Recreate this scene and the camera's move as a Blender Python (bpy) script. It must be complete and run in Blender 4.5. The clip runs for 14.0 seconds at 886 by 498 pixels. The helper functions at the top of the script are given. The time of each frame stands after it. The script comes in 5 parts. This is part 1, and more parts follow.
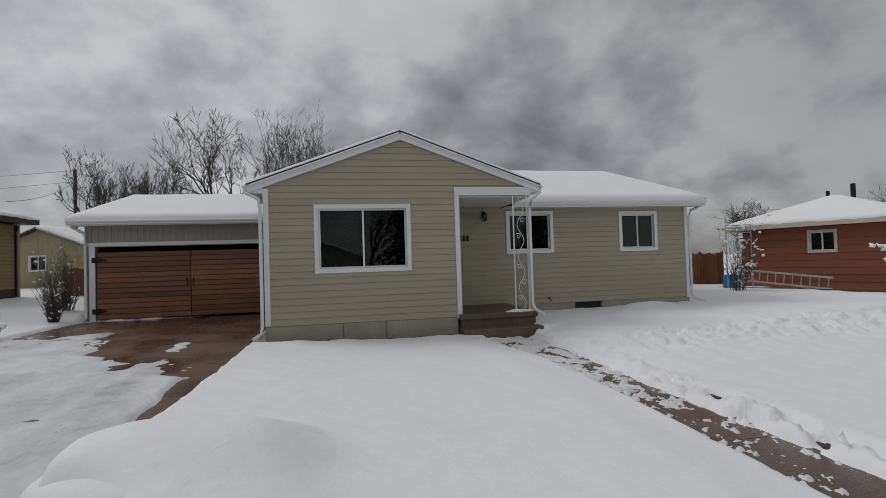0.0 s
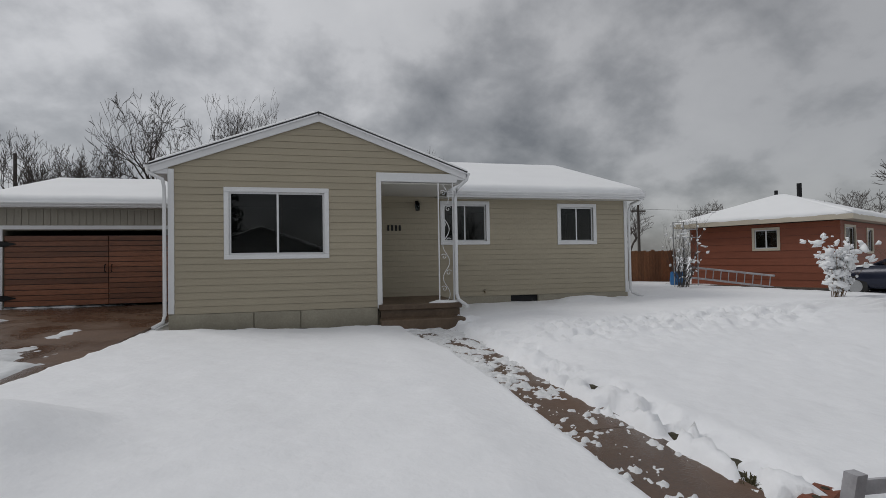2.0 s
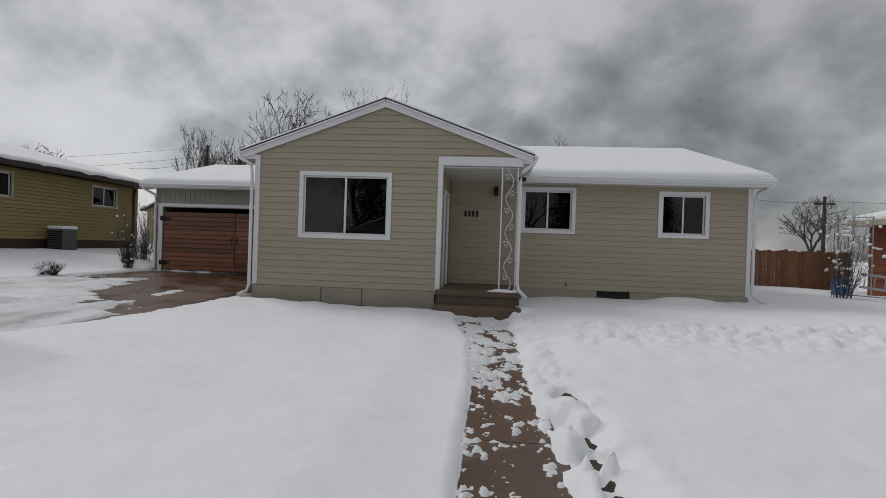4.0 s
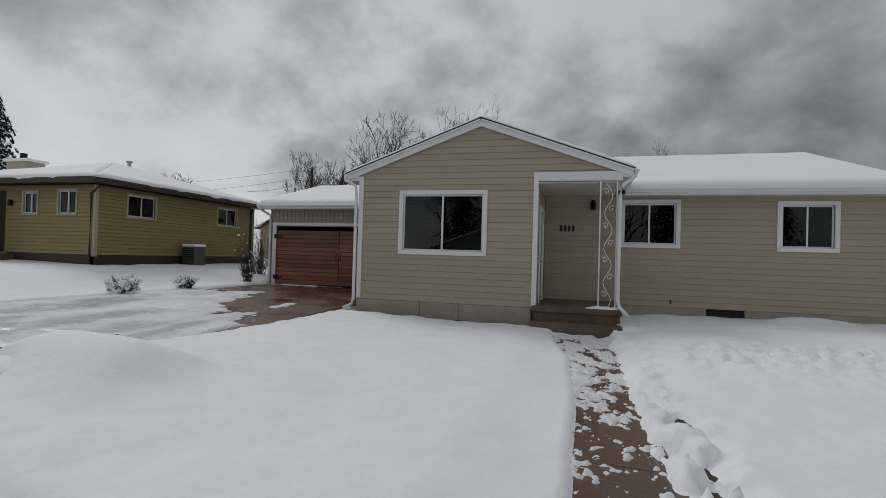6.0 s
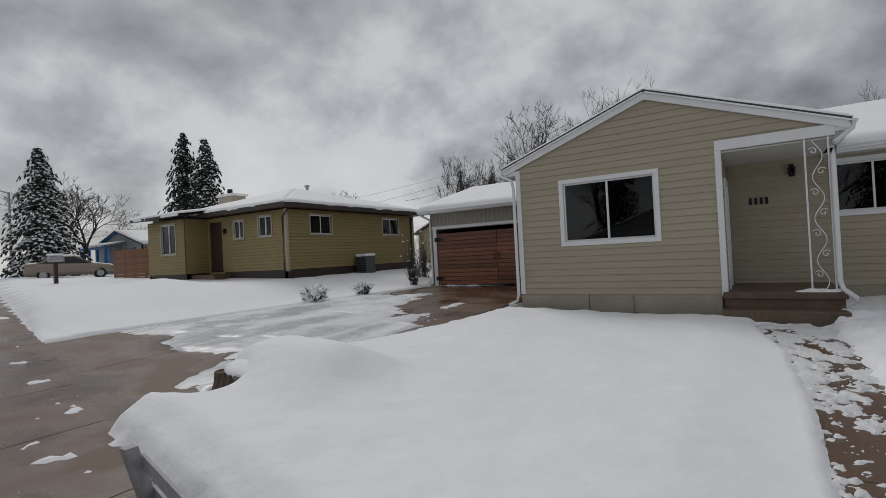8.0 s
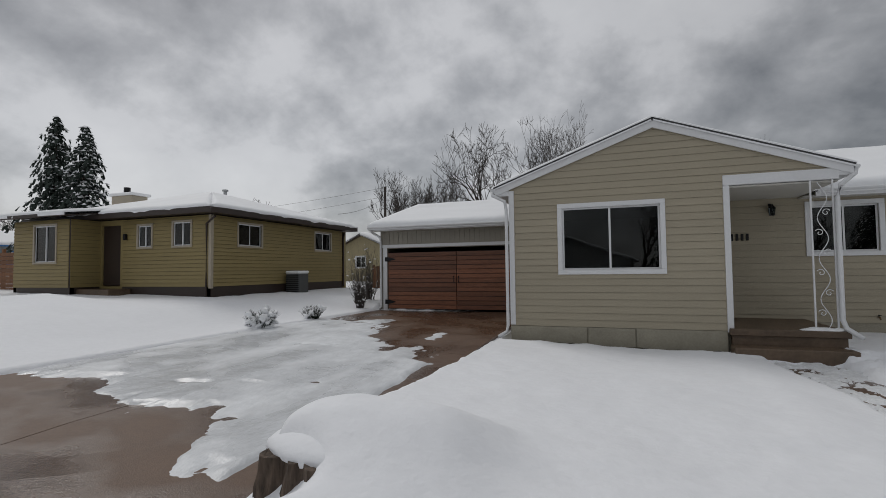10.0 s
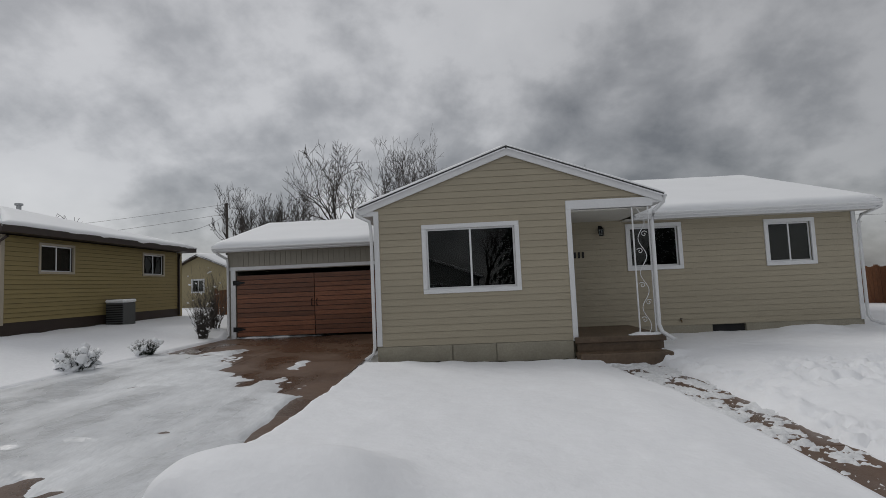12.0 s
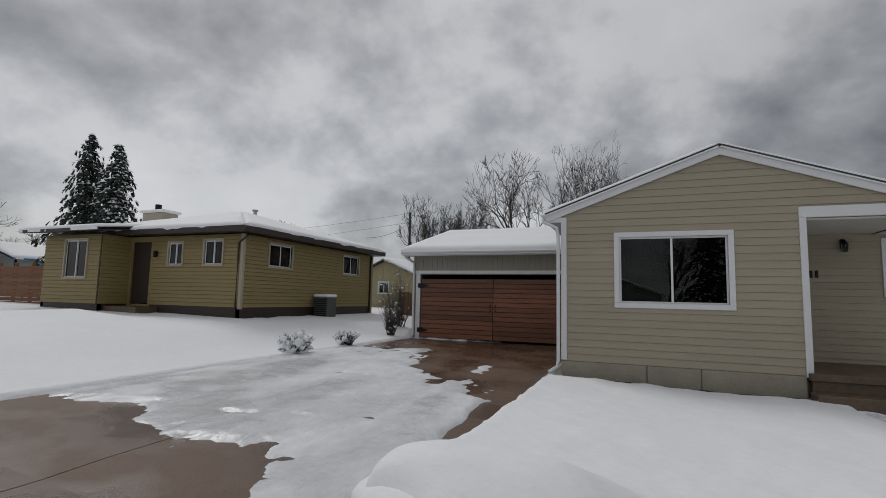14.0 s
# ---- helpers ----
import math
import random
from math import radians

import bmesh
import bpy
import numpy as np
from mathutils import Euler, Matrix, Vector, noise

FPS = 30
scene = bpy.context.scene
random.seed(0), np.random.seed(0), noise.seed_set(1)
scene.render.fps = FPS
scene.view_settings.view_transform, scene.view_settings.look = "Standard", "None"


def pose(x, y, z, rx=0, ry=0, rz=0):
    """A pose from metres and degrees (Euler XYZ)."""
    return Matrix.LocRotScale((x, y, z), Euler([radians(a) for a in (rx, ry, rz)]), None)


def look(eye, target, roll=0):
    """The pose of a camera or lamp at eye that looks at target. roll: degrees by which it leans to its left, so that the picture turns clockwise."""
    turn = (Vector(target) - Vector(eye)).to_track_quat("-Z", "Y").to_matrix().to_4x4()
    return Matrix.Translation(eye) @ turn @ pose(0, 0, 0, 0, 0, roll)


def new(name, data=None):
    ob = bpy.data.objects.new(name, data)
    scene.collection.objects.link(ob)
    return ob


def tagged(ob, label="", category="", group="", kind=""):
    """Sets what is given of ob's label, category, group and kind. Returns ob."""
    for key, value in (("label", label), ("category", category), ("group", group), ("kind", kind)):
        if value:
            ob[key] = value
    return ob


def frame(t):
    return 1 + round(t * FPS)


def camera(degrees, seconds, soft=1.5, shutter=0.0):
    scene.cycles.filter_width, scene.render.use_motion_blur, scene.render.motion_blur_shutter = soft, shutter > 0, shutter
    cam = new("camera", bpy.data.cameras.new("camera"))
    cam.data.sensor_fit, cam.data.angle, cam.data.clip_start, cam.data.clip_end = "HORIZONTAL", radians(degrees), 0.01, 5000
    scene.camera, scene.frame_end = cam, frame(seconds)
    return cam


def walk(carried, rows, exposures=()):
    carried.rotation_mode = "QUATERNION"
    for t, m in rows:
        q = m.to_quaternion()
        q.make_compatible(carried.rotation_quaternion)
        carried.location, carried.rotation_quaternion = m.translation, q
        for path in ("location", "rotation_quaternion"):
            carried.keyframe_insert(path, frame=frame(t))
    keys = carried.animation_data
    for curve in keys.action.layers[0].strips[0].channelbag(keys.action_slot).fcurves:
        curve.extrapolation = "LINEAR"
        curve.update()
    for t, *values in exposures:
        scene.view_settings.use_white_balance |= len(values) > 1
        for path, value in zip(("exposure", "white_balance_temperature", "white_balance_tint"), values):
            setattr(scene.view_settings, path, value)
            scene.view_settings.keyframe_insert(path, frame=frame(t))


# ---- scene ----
cam = camera(84.0, 14.0, soft=0.7)
PATH = [
    (0, (-2.424, -10.745, 1.668), (-2.034, -8.784, 1.719), -1.80),
    (0.5, (-1.841, -11.065, 1.460), (-1.265, -9.150, 1.428), -3.51),
    (1, (-1.668, -10.796, 1.548), (-0.978, -8.925, 1.393), 0.83),
    (1.5, (-1.320, -10.809, 1.575), (-0.705, -8.908, 1.503), -0.13),
    (2, (-1.069, -10.648, 1.426), (-0.606, -8.703, 1.469), -0.91),
    (2.5, (-0.559, -10.585, 1.479), (-0.371, -8.594, 1.493), -2.04),
    (3, (-0.070, -10.810, 1.547), (-0.172, -8.813, 1.554), -2.81),
    (3.5, (0.493, -10.700, 1.335), (0.329, -8.707, 1.319), -0.07),
    (4, (1.084, -10.541, 1.400), (0.908, -8.549, 1.390), 1.92),
    (6.5, (0.944, -10.720, 1.477), (0.336, -8.815, 1.517), 0.44),
    (7, (0.995, -10.510, 1.493), (0.241, -8.658, 1.513), -1.57),
    (7.5, (0.927, -10.656, 1.426), (-0.156, -8.975, 1.448), -3.02),
    (10, (-1.810, -10.456, 1.610), (-2.493, -8.578, 1.697), -0.67),
    (10.5, (-2.194, -10.323, 1.637), (-2.597, -8.368, 1.755), -0.12),
    (11, (-2.268, -10.395, 1.687), (-2.388, -8.404, 1.835), -0.08),
    (11.5, (-2.005, -10.160, 1.755), (-1.989, -8.166, 1.910), -0.77),
    (12, (-2.188, -10.409, 1.682), (-2.270, -8.416, 1.826), -2.49),
    (12.5, (-2.580, -10.308, 1.625), (-2.905, -8.337, 1.732), -3.47),
    (13, (-2.856, -10.399, 1.597), (-3.406, -8.479, 1.718), -1.13),
    (13.5, (-2.670, -10.143, 1.584), (-3.335, -8.263, 1.738), 0.38),
    (14, (-2.641, -10.197, 1.586), (-3.374, -8.347, 1.788), 1.29),
]
walk(cam, [(t, look(eye, target, roll)) for t, eye, target, roll in PATH], [(0, -0.60), (1, -0.52), (3, -0.52), (6.5, -0.64), (7.5, -0.62), (11, -0.58), (14, -0.60)])

# ---- world, sun and exposure ----
world = bpy.data.worlds.new("overcast_sky")
scene.world = world
world.use_nodes = True
wn, wl = world.node_tree.nodes, world.node_tree.links
wn.clear()
w_out = wn.new("ShaderNodeOutputWorld")
w_bg = wn.new("ShaderNodeBackground")
w_sky = wn.new("ShaderNodeTexSky")
w_sky.sky_type = 'NISHITA'
w_sky.sun_disc = False
SUN_EL, SUN_AZ = radians(48), radians(-60)
w_sky.sun_elevation, w_sky.sun_rotation = SUN_EL, SUN_AZ
w_co = wn.new("ShaderNodeTexCoord")
w_sep = wn.new("ShaderNodeSeparateXYZ")
wl.new(w_co.outputs["Generated"], w_sep.inputs[0])
# a flat cloud deck: directions divided by height above the horizon
w_h = wn.new("ShaderNodeMath"); w_h.operation = 'ADD'; w_h.inputs[1].default_value = 0.62
w_m = wn.new("ShaderNodeMath"); w_m.operation = 'MAXIMUM'; w_m.inputs[1].default_value = 0.0
wl.new(w_sep.outputs[2], w_m.inputs[0]); wl.new(w_m.outputs[0], w_h.inputs[0])
w_dx = wn.new("ShaderNodeMath"); w_dx.operation = 'DIVIDE'
w_dy = wn.new("ShaderNodeMath"); w_dy.operation = 'DIVIDE'
wl.new(w_sep.outputs[0], w_dx.inputs[0]); wl.new(w_h.outputs[0], w_dx.inputs[1])
wl.new(w_sep.outputs[1], w_dy.inputs[0]); wl.new(w_h.outputs[0], w_dy.inputs[1])
w_cmb = wn.new("ShaderNodeCombineXYZ")
wl.new(w_dx.outputs[0], w_cmb.inputs[0]); wl.new(w_dy.outputs[0], w_cmb.inputs[1])
w_map = wn.new("ShaderNodeMapping"); w_map.inputs["Location"].default_value = (3.1, 1.7, 0.4)
w_map.inputs["Scale"].default_value = (1.0, 1.0, 1)
wl.new(w_cmb.outputs[0], w_map.inputs[0])
w_big = wn.new("ShaderNodeTexNoise"); w_big.inputs["Scale"].default_value = 1.9
w_big.inputs["Detail"].default_value = 6; w_big.inputs["Roughness"].default_value = 0.45; w_big.inputs["Distortion"].default_value = 0.35
w_det = wn.new("ShaderNodeTexNoise"); w_det.inputs["Scale"].default_value = 5.2
w_det.inputs["Detail"].default_value = 9; w_det.inputs["Roughness"].default_value = 0.55; w_det.inputs["Distortion"].default_value = 0.1
wl.new(w_map.outputs[0], w_big.inputs[0]); wl.new(w_map.outputs[0], w_det.inputs[0])
w_mix = wn.new("ShaderNodeMix"); w_mix.data_type = 'FLOAT'; w_mix.inputs[0].default_value = 0.42
wl.new(w_big.outputs[0], w_mix.inputs[2]); wl.new(w_det.outputs[0], w_mix.inputs[3])
w_rmp = wn.new("ShaderNodeValToRGB")
for e, (p, c) in zip([w_rmp.color_ramp.elements[0], w_rmp.color_ramp.elements[1], w_rmp.color_ramp.elements.new(0.5), w_rmp.color_ramp.elements.new(0.57)],
                     [(0.35, (0.24, 0.243, 0.25, 1)), (0.62, (1.30, 1.30, 1.29, 1)), (0.45, (0.44, 0.443, 0.452, 1)), (0.53, (0.68, 0.68, 0.69, 1))]):
    e.position, e.color = p, c
wl.new(w_mix.outputs[0], w_rmp.inputs[0])
w_add = wn.new("ShaderNodeMix"); w_add.data_type = 'RGBA'; w_add.inputs[0].default_value = 0.015
# the deck thickens towards the east and is thinnest in the north-west
w_dir = wn.new("ShaderNodeMapRange")
w_dir.inputs[1].default_value, w_dir.inputs[2].default_value = -0.15, 0.75
w_dir.inputs[3].default_value, w_dir.inputs[4].default_value = 1.12, 0.70
wl.new(w_sep.outputs[0], w_dir.inputs[0])
w_thk = wn.new("ShaderNodeVectorMath"); w_thk.operation = 'SCALE'
wl.new(w_rmp.outputs[0], w_thk.inputs[0]); wl.new(w_dir.outputs[0], w_thk.inputs["Scale"])
wl.new(w_thk.outputs[0], w_add.inputs[6]); wl.new(w_sky.outputs[0], w_add.inputs[7])
wl.new(w_add.outputs[2], w_bg.inputs[0])
w_bg.inputs[1].default_value = 1.0
wl.new(w_bg.outputs[0], w_out.inputs[0])

sun = new("sun", bpy.data.lights.new("sun", 'SUN'))
sun.data.energy, sun.data.angle, sun.data.color = 1.2, radians(25), (1.0, 0.97, 0.93)
sun.matrix_world = look((20 * math.sin(SUN_AZ), 20 * math.cos(SUN_AZ), 20 * math.tan(SUN_EL)), (0, 0, 0))


# ---- materials ----
def material(name, rgb, rough=0.6, metal=0.0, grain=0.0, grain_scale=30.0, patch=0.0, patch_scale=1.5, bump=0.0, bump_scale=60.0, per_object=0.0, stretch=(1, 1, 1), rough_var=0.0, spec=0.5):
    m = bpy.data.materials.new(name)
    m.use_nodes = True
    n, l = m.node_tree.nodes, m.node_tree.links
    b = n["Principled BSDF"]
    b.inputs["Roughness"].default_value, b.inputs["Metallic"].default_value = rough, metal
    b.inputs["Specular IOR Level"].default_value = spec
    co = n.new("ShaderNodeTexCoord")
    mp = n.new("ShaderNodeMapping"); mp.inputs["Scale"].default_value = stretch
    l.new(co.outputs["Object"], mp.inputs[0])
    value = None
    def mixin(src, amount):
        nonlocal value
        mr = n.new("ShaderNodeMapRange")
        mr.inputs[1].default_value, mr.inputs[2].default_value = 0.25, 0.75
        mr.inputs[3].default_value, mr.inputs[4].default_value = 1 - amount, 1 + amount
        l.new(src, mr.inputs[0])
        if value is None:
            value = mr.outputs[0]
        else:
            mu = n.new("ShaderNodeMath"); mu.operation = 'MULTIPLY'
            l.new(value, mu.inputs[0]); l.new(mr.outputs[0], mu.inputs[1]); value = mu.outputs[0]
    if grain:
        t = n.new("ShaderNodeTexNoise"); t.inputs["Scale"].default_value = grain_scale; t.inputs["Detail"].default_value = 5
        l.new(mp.outputs[0], t.inputs[0]); mixin(t.outputs[0], grain)
    if patch:
        t = n.new("ShaderNodeTexNoise"); t.inputs["Scale"].default_value = patch_scale; t.inputs["Detail"].default_value = 4
        l.new(mp.outputs[0], t.inputs[0]); mixin(t.outputs[0], patch)
        if rough_var:
            mr = n.new("ShaderNodeMapRange")
            mr.inputs[1].default_value, mr.inputs[2].default_value = 0.4, 0.6
            mr.inputs[3].default_value, mr.inputs[4].default_value = rough - rough_var, rough + rough_var
            l.new(t.outputs[0], mr.inputs[0]); l.new(mr.outputs[0], b.inputs["Roughness"])
    if per_object:
        t = n.new("ShaderNodeObjectInfo")
        mr = n.new("ShaderNodeMapRange")
        mr.inputs[3].default_value, mr.inputs[4].default_value = 1 - per_object, 1 + per_object
        l.new(t.outputs["Random"], mr.inputs[0])
        if value is None:
            value = mr.outputs[0]
        else:
            mu = n.new("ShaderNodeMath"); mu.operation = 'MULTIPLY'
            l.new(value, mu.inputs[0]); l.new(mr.outputs[0], mu.inputs[1]); value = mu.outputs[0]
    if value is not None:
        vm = n.new("ShaderNodeVectorMath"); vm.operation = 'SCALE'
        vm.inputs[0].default_value = rgb
        l.new(value, vm.inputs["Scale"]); l.new(vm.outputs[0], b.inputs["Base Color"])
    else:
        b.inputs["Base Color"].default_value = (*rgb, 1)
    if bump:
        t = n.new("ShaderNodeTexNoise"); t.inputs["Scale"].default_value = bump_scale; t.inputs["Detail"].default_value = 4
        l.new(mp.outputs[0], t.inputs[0])
        bp = n.new("ShaderNodeBump"); bp.inputs["Strength"].default_value = bump; bp.inputs["Distance"].default_value = 0.02
        l.new(t.outputs[0], bp.inputs["Height"]); l.new(bp.outputs[0], b.inputs["Normal"])
    return m


def glass_material(name, tint):
    m = bpy.data.materials.new(name); m.use_nodes = True
    n, l = m.node_tree.nodes, m.node_tree.links
    n.clear()
    o = n.new("ShaderNodeOutputMaterial"); mx = n.new("ShaderNodeMixShader")
    tr = n.new("ShaderNodeBsdfTransparent"); tr.inputs[0].default_value = (*tint, 1)
    gl = n.new("ShaderNodeBsdfGlossy"); gl.inputs["Roughness"].default_value = 0.01
    fr = n.new("ShaderNodeFresnel"); fr.inputs[0].default_value = 1.5
    l.new(fr.outputs[0], mx.inputs[0]); l.new(tr.outputs[0], mx.inputs[1]); l.new(gl.outputs[0], mx.inputs[2])
    l.new(mx.outputs[0], o.inputs[0])
    return m


M_SNOW = material("snow", (0.86, 0.875, 0.90), 0.75, grain=0.02, grain_scale=9, patch=0.03, patch_scale=0.7, bump=0.4, bump_scale=15, spec=0.25)
M_ROOFSNOW = material("roof_snow", (0.88, 0.895, 0.91), 0.7, patch=0.02, patch_scale=1.0, bump=0.12, bump_scale=18, spec=0.25)
M_SLUSH = material("wet_slush", (0.66, 0.68, 0.70), 0.38, grain=0.10, grain_scale=7, patch=0.16, patch_scale=1.3, bump=0.5, bump_scale=22, rough_var=0.15, stretch=(1, 0.5, 1))
M_RUBBLE = material("trodden_slush", (0.74, 0.755, 0.77), 0.5, grain=0.12, grain_scale=20, patch=0.10, patch_scale=3, bump=0.6, bump_scale=40)
M_SIDING = material("beige_siding", (0.380, 0.338, 0.254), 0.55, grain=0.06, grain_scale=22, patch=0.05, patch_scale=0.8, bump=0.12, bump_scale=30, per_object=0.035, stretch=(1, 5, 5), spec=0.3)
M_PANEL = material("beige_panel", (0.30, 0.28, 0.235), 0.6, grain=0.06, grain_scale=18, patch=0.05, bump=0.1)
M_FOUND = material("painted_concrete", (0.33, 0.305, 0.24), 0.75, grain=0.1, grain_scale=25, patch=0.12, patch_scale=2, bump=0.3, bump_scale=40)
M_WHITE = material("white_trim_paint", (0.72, 0.73, 0.74), 0.45, grain=0.03, grain_scale=20, patch=0.03, bump=0.04)
M_SOFFIT = material("soffit_paint", (0.55, 0.54, 0.50), 0.6, grain=0.03, patch=0.04)
M_WOOD = material("stained_cedar", (0.205, 0.078, 0.038), 0.45, grain=0.35, grain_scale=14, patch=0.2, patch_scale=2.5, bump=0.12, bump_scale=40, per_object=0.32, stretch=(0.6, 6, 9))
M_CONC = material("wet_concrete", (0.110, 0.066, 0.042), 0.36, grain=0.14, grain_scale=28, patch=0.3, patch_scale=0.9, bump=0.15, bump_scale=70, rough_var=0.22, spec=0.35)
M_STEP = material("worn_step_concrete", (0.115, 0.078, 0.050), 0.5, grain=0.2, grain_scale=18, patch=0.3, patch_scale=2.2, bump=0.3, bump_scale=50)
# near-black colours that put the unlit indoor gloom into the surfaces
M_GLOOM = material("painted_interior_gloom", (0.018, 0.018, 0.02), 0.8, grain=0.1)
M_ROOM_GLOOM = material("room_wall", (0.022, 0.022, 0.021), 0.8, patch=0.1)
M_BLACK = material("black_iron", (0.015, 0.015, 0.016), 0.45, metal=0.6, grain=0.1)
M_SHINGLE = material("dark_shingle", (0.05, 0.05, 0.052), 0.85, grain=0.3, grain_scale=40, bump=0.4, bump_scale=50)
M_GLASS = glass_material("window_glass", (0.42, 0.46, 0.46))
M_YELLOW = material("ochre_siding", (0.275, 0.215, 0.088), 0.55, grain=0.05, grain_scale=20, patch=0.06, patch_scale=0.9, per_object=0.04, stretch=(4, 4, 6))
M_BROWN = material("dark_brown_paint", (0.035, 0.023, 0.018), 0.5, grain=0.1, patch=0.1)
M_TAN = material("tan_trim", (0.40, 0.35, 0.27), 0.5, grain=0.04, patch=0.05)
M_CURTAIN = material("grey_curtain", (0.14, 0.16, 0.165), 0.9, grain=0.05, grain_scale=12, stretch=(9, 9, 0.3))
M_ORANGE = material("rust_red_siding", (0.215, 0.062, 0.030), 0.6, grain=0.08, grain_scale=18, patch=0.08, per_object=0.06, stretch=(2, 2, 5))
M_ORTRIM = material("cream_trim", (0.52, 0.47, 0.38), 0.55, grain=0.04, patch=0.05)
M_FENCE = material("cedar_fence", (0.19, 0.085, 0.038), 0.7, grain=0.3, grain_scale=10, patch=0.15, per_object=0.2, stretch=(5, 5, 0.8), bump=0.2)
M_GREY = material("weathered_white_paint", (0.36, 0.36, 0.38), 0.65, grain=0.2, grain_scale=15, patch=0.2, patch_scale=3, bump=0.15)
M_METAL = material("galvanised_metal", (0.40, 0.41, 0.42), 0.4, metal=0.8, grain=0.08)
M_ASPHALT = material("wet_asphalt", (0.055, 0.055, 0.058), 0.35, grain=0.25, grain_scale=60, patch=0.2, patch_scale=0.6, bump=0.3, bump_scale=90, rough_var=0.15)
M_BARK = material("bare_bark", (0.055, 0.045, 0.038), 0.9, grain=0.3, grain_scale=12, bump=0.4, bump_scale=20)
M_TWIG = material("frosted_twigs", (0.085, 0.075, 0.068), 0.9, grain=0.35, grain_scale=2.0)
M_NEEDLE = material("spruce_needles", (0.028, 0.042, 0.034), 0.8, grain=0.3, grain_scale=3)
M_SOIL = material("wet_soil_and_turf", (0.045, 0.04, 0.022), 0.9, grain=0.5, grain_scale=16, bump=0.8, bump_scale=30)
M_GRASS = material("dead_grass", (0.055, 0.048, 0.018), 0.85, grain=0.4, grain_scale=14)
M_SHRUB = material("brown_shrub_stems", (0.13, 0.075, 0.035), 0.85, grain=0.35, grain_scale=6)
M_BRICK = material("red_paver", (0.20, 0.065, 0.035), 0.75, grain=0.2, grain_scale=30, patch=0.15, bump=0.4, per_object=0.1)
M_STUMP = material("old_stump_bark", (0.085, 0.062, 0.046), 0.9, patch=0.5, patch_scale=4.0, grain=0.6, grain_scale=10, stretch=(3, 3, 0.5), bump=1.0, bump_scale=14)


# ---- mesh helpers ----
def part(name, bm, mat, parent=None, label="", smooth=False):
    me = bpy.data.meshes.new(name)
    bm.normal_update()
    bm.to_mesh(me)
    bm.free()
    me.materials.append(mat)
    if smooth:
        me.shade_smooth()
    ob = new(name, me)
    ob.parent = parent
    if label:
        ob["label"] = label
    return ob


def thing(name, m, label, category, group="", kind=""):
    ob = new(name)
    ob.empty_display_size = 0.2
    ob.matrix_world = m
    return tagged(ob, label, category, group, kind)


def add_box(bm, x0, x1, y0, y1, z0, z1, bev=0.0):
    v = [bm.verts.new(p) for p in ((x0, y0, z0), (x1, y0, z0), (x1, y1, z0), (x0, y1, z0), (x0, y0, z1), (x1, y0, z1), (x1, y1, z1), (x0, y1, z1))]
    f = [bm.faces.new([v[i] for i in q]) for q in ((0, 3, 2, 1), (4, 5, 6, 7), (0, 1, 5, 4), (1, 2, 6, 5), (2, 3, 7, 6), (3, 0, 4, 7))]
    if bev:
        es = list({e for q in f for e in q.edges})
        bmesh.ops.bevel(bm, geom=es, offset=bev, segments=1, affect='EDGES')
    return v


def box(x0, x1, y0, y1, z0, z1, bev=0.0):
    bm = bmesh.new()
    add_box(bm, x0, x1, y0, y1, z0, z1, bev)
    return bm


def add_prism(bm, low, high):
    """A solid between two closed rings of points."""
    a = [bm.verts.new(p) for p in low]
    b = [bm.verts.new(p) for p in high]
    n = len(a)
    bm.faces.new(a[::-1]); bm.faces.new(b)
    for i in range(n):
        bm.faces.new((a[i], a[(i + 1) % n], b[(i + 1) % n], b[i]))
    bmesh.ops.recalc_face_normals(bm, faces=bm.faces[:])


def prism(low, high):
    bm = bmesh.new()
    add_prism(bm, low, high)
    return bm


def add_tube(bm, pts, radii, sides=6, cap=True):
    rings = []
    for i, p in enumerate(pts):
        p = Vector(p)
        d = (Vector(pts[min(i + 1, len(pts) - 1)]) - Vector(pts[max(i - 1, 0)]))
        d = d.normalized() if d.length > 1e-9 else Vector((0, 0, 1))
        a = d.orthogonal().normalized() if abs(d.z) > 0.99 else d.cross(Vector((0, 0, 1))).normalized()
        b = d.cross(a)
        r = radii[i] if isinstance(radii, (list, tuple)) else radii
        rings.append([bm.verts.new(p + (a * math.cos(2 * math.pi * k / sides) + b * math.sin(2 * math.pi * k / sides)) * r) for k in range(sides)])
    for q, s in zip(rings, rings[1:]):
        for k in range(sides):
            bm.faces.new((q[k], q[(k + 1) % sides], s[(k + 1) % sides], s[k]))
    if cap:
        bm.faces.new(rings[0][::-1]); bm.faces.new(rings[-1])


def tube(pts, radii, sides=6):
    bm = bmesh.new()
    add_tube(bm, pts, radii, sides)
    return bm


def vnoise(x, y, seed=0):
    """Smooth value noise over arrays."""
    xi, yi = np.floor(x).astype(np.int64), np.floor(y).astype(np.int64)
    xf, yf = x - xi, y - yi
    u, v = xf * xf * (3 - 2 * xf), yf * yf * (3 - 2 * yf)
    def h(a, b):
        q = (a * 374761393 + b * 668265263 + seed * 974711) & 0x7fffffff
        q = ((q ^ (q >> 13)) * 1274126177) & 0x7fffffff
        return ((q ^ (q >> 16)) & 0xffff) / 65535.0
    return (h(xi, yi) * (1 - u) + h(xi + 1, yi) * u) * (1 - v) + (h(xi, yi + 1) * (1 - u) + h(xi + 1, yi + 1) * u) * v


def fbm(x, y, scale, octaves=4, seed=0):
    s, a, t = 0.0, 1.0, 0.0
    for o in range(octaves):
        s = s + a * vnoise(x * scale, y * scale, seed + o * 17); t += a
        a *= 0.5; scale *= 2.03
    return s / t


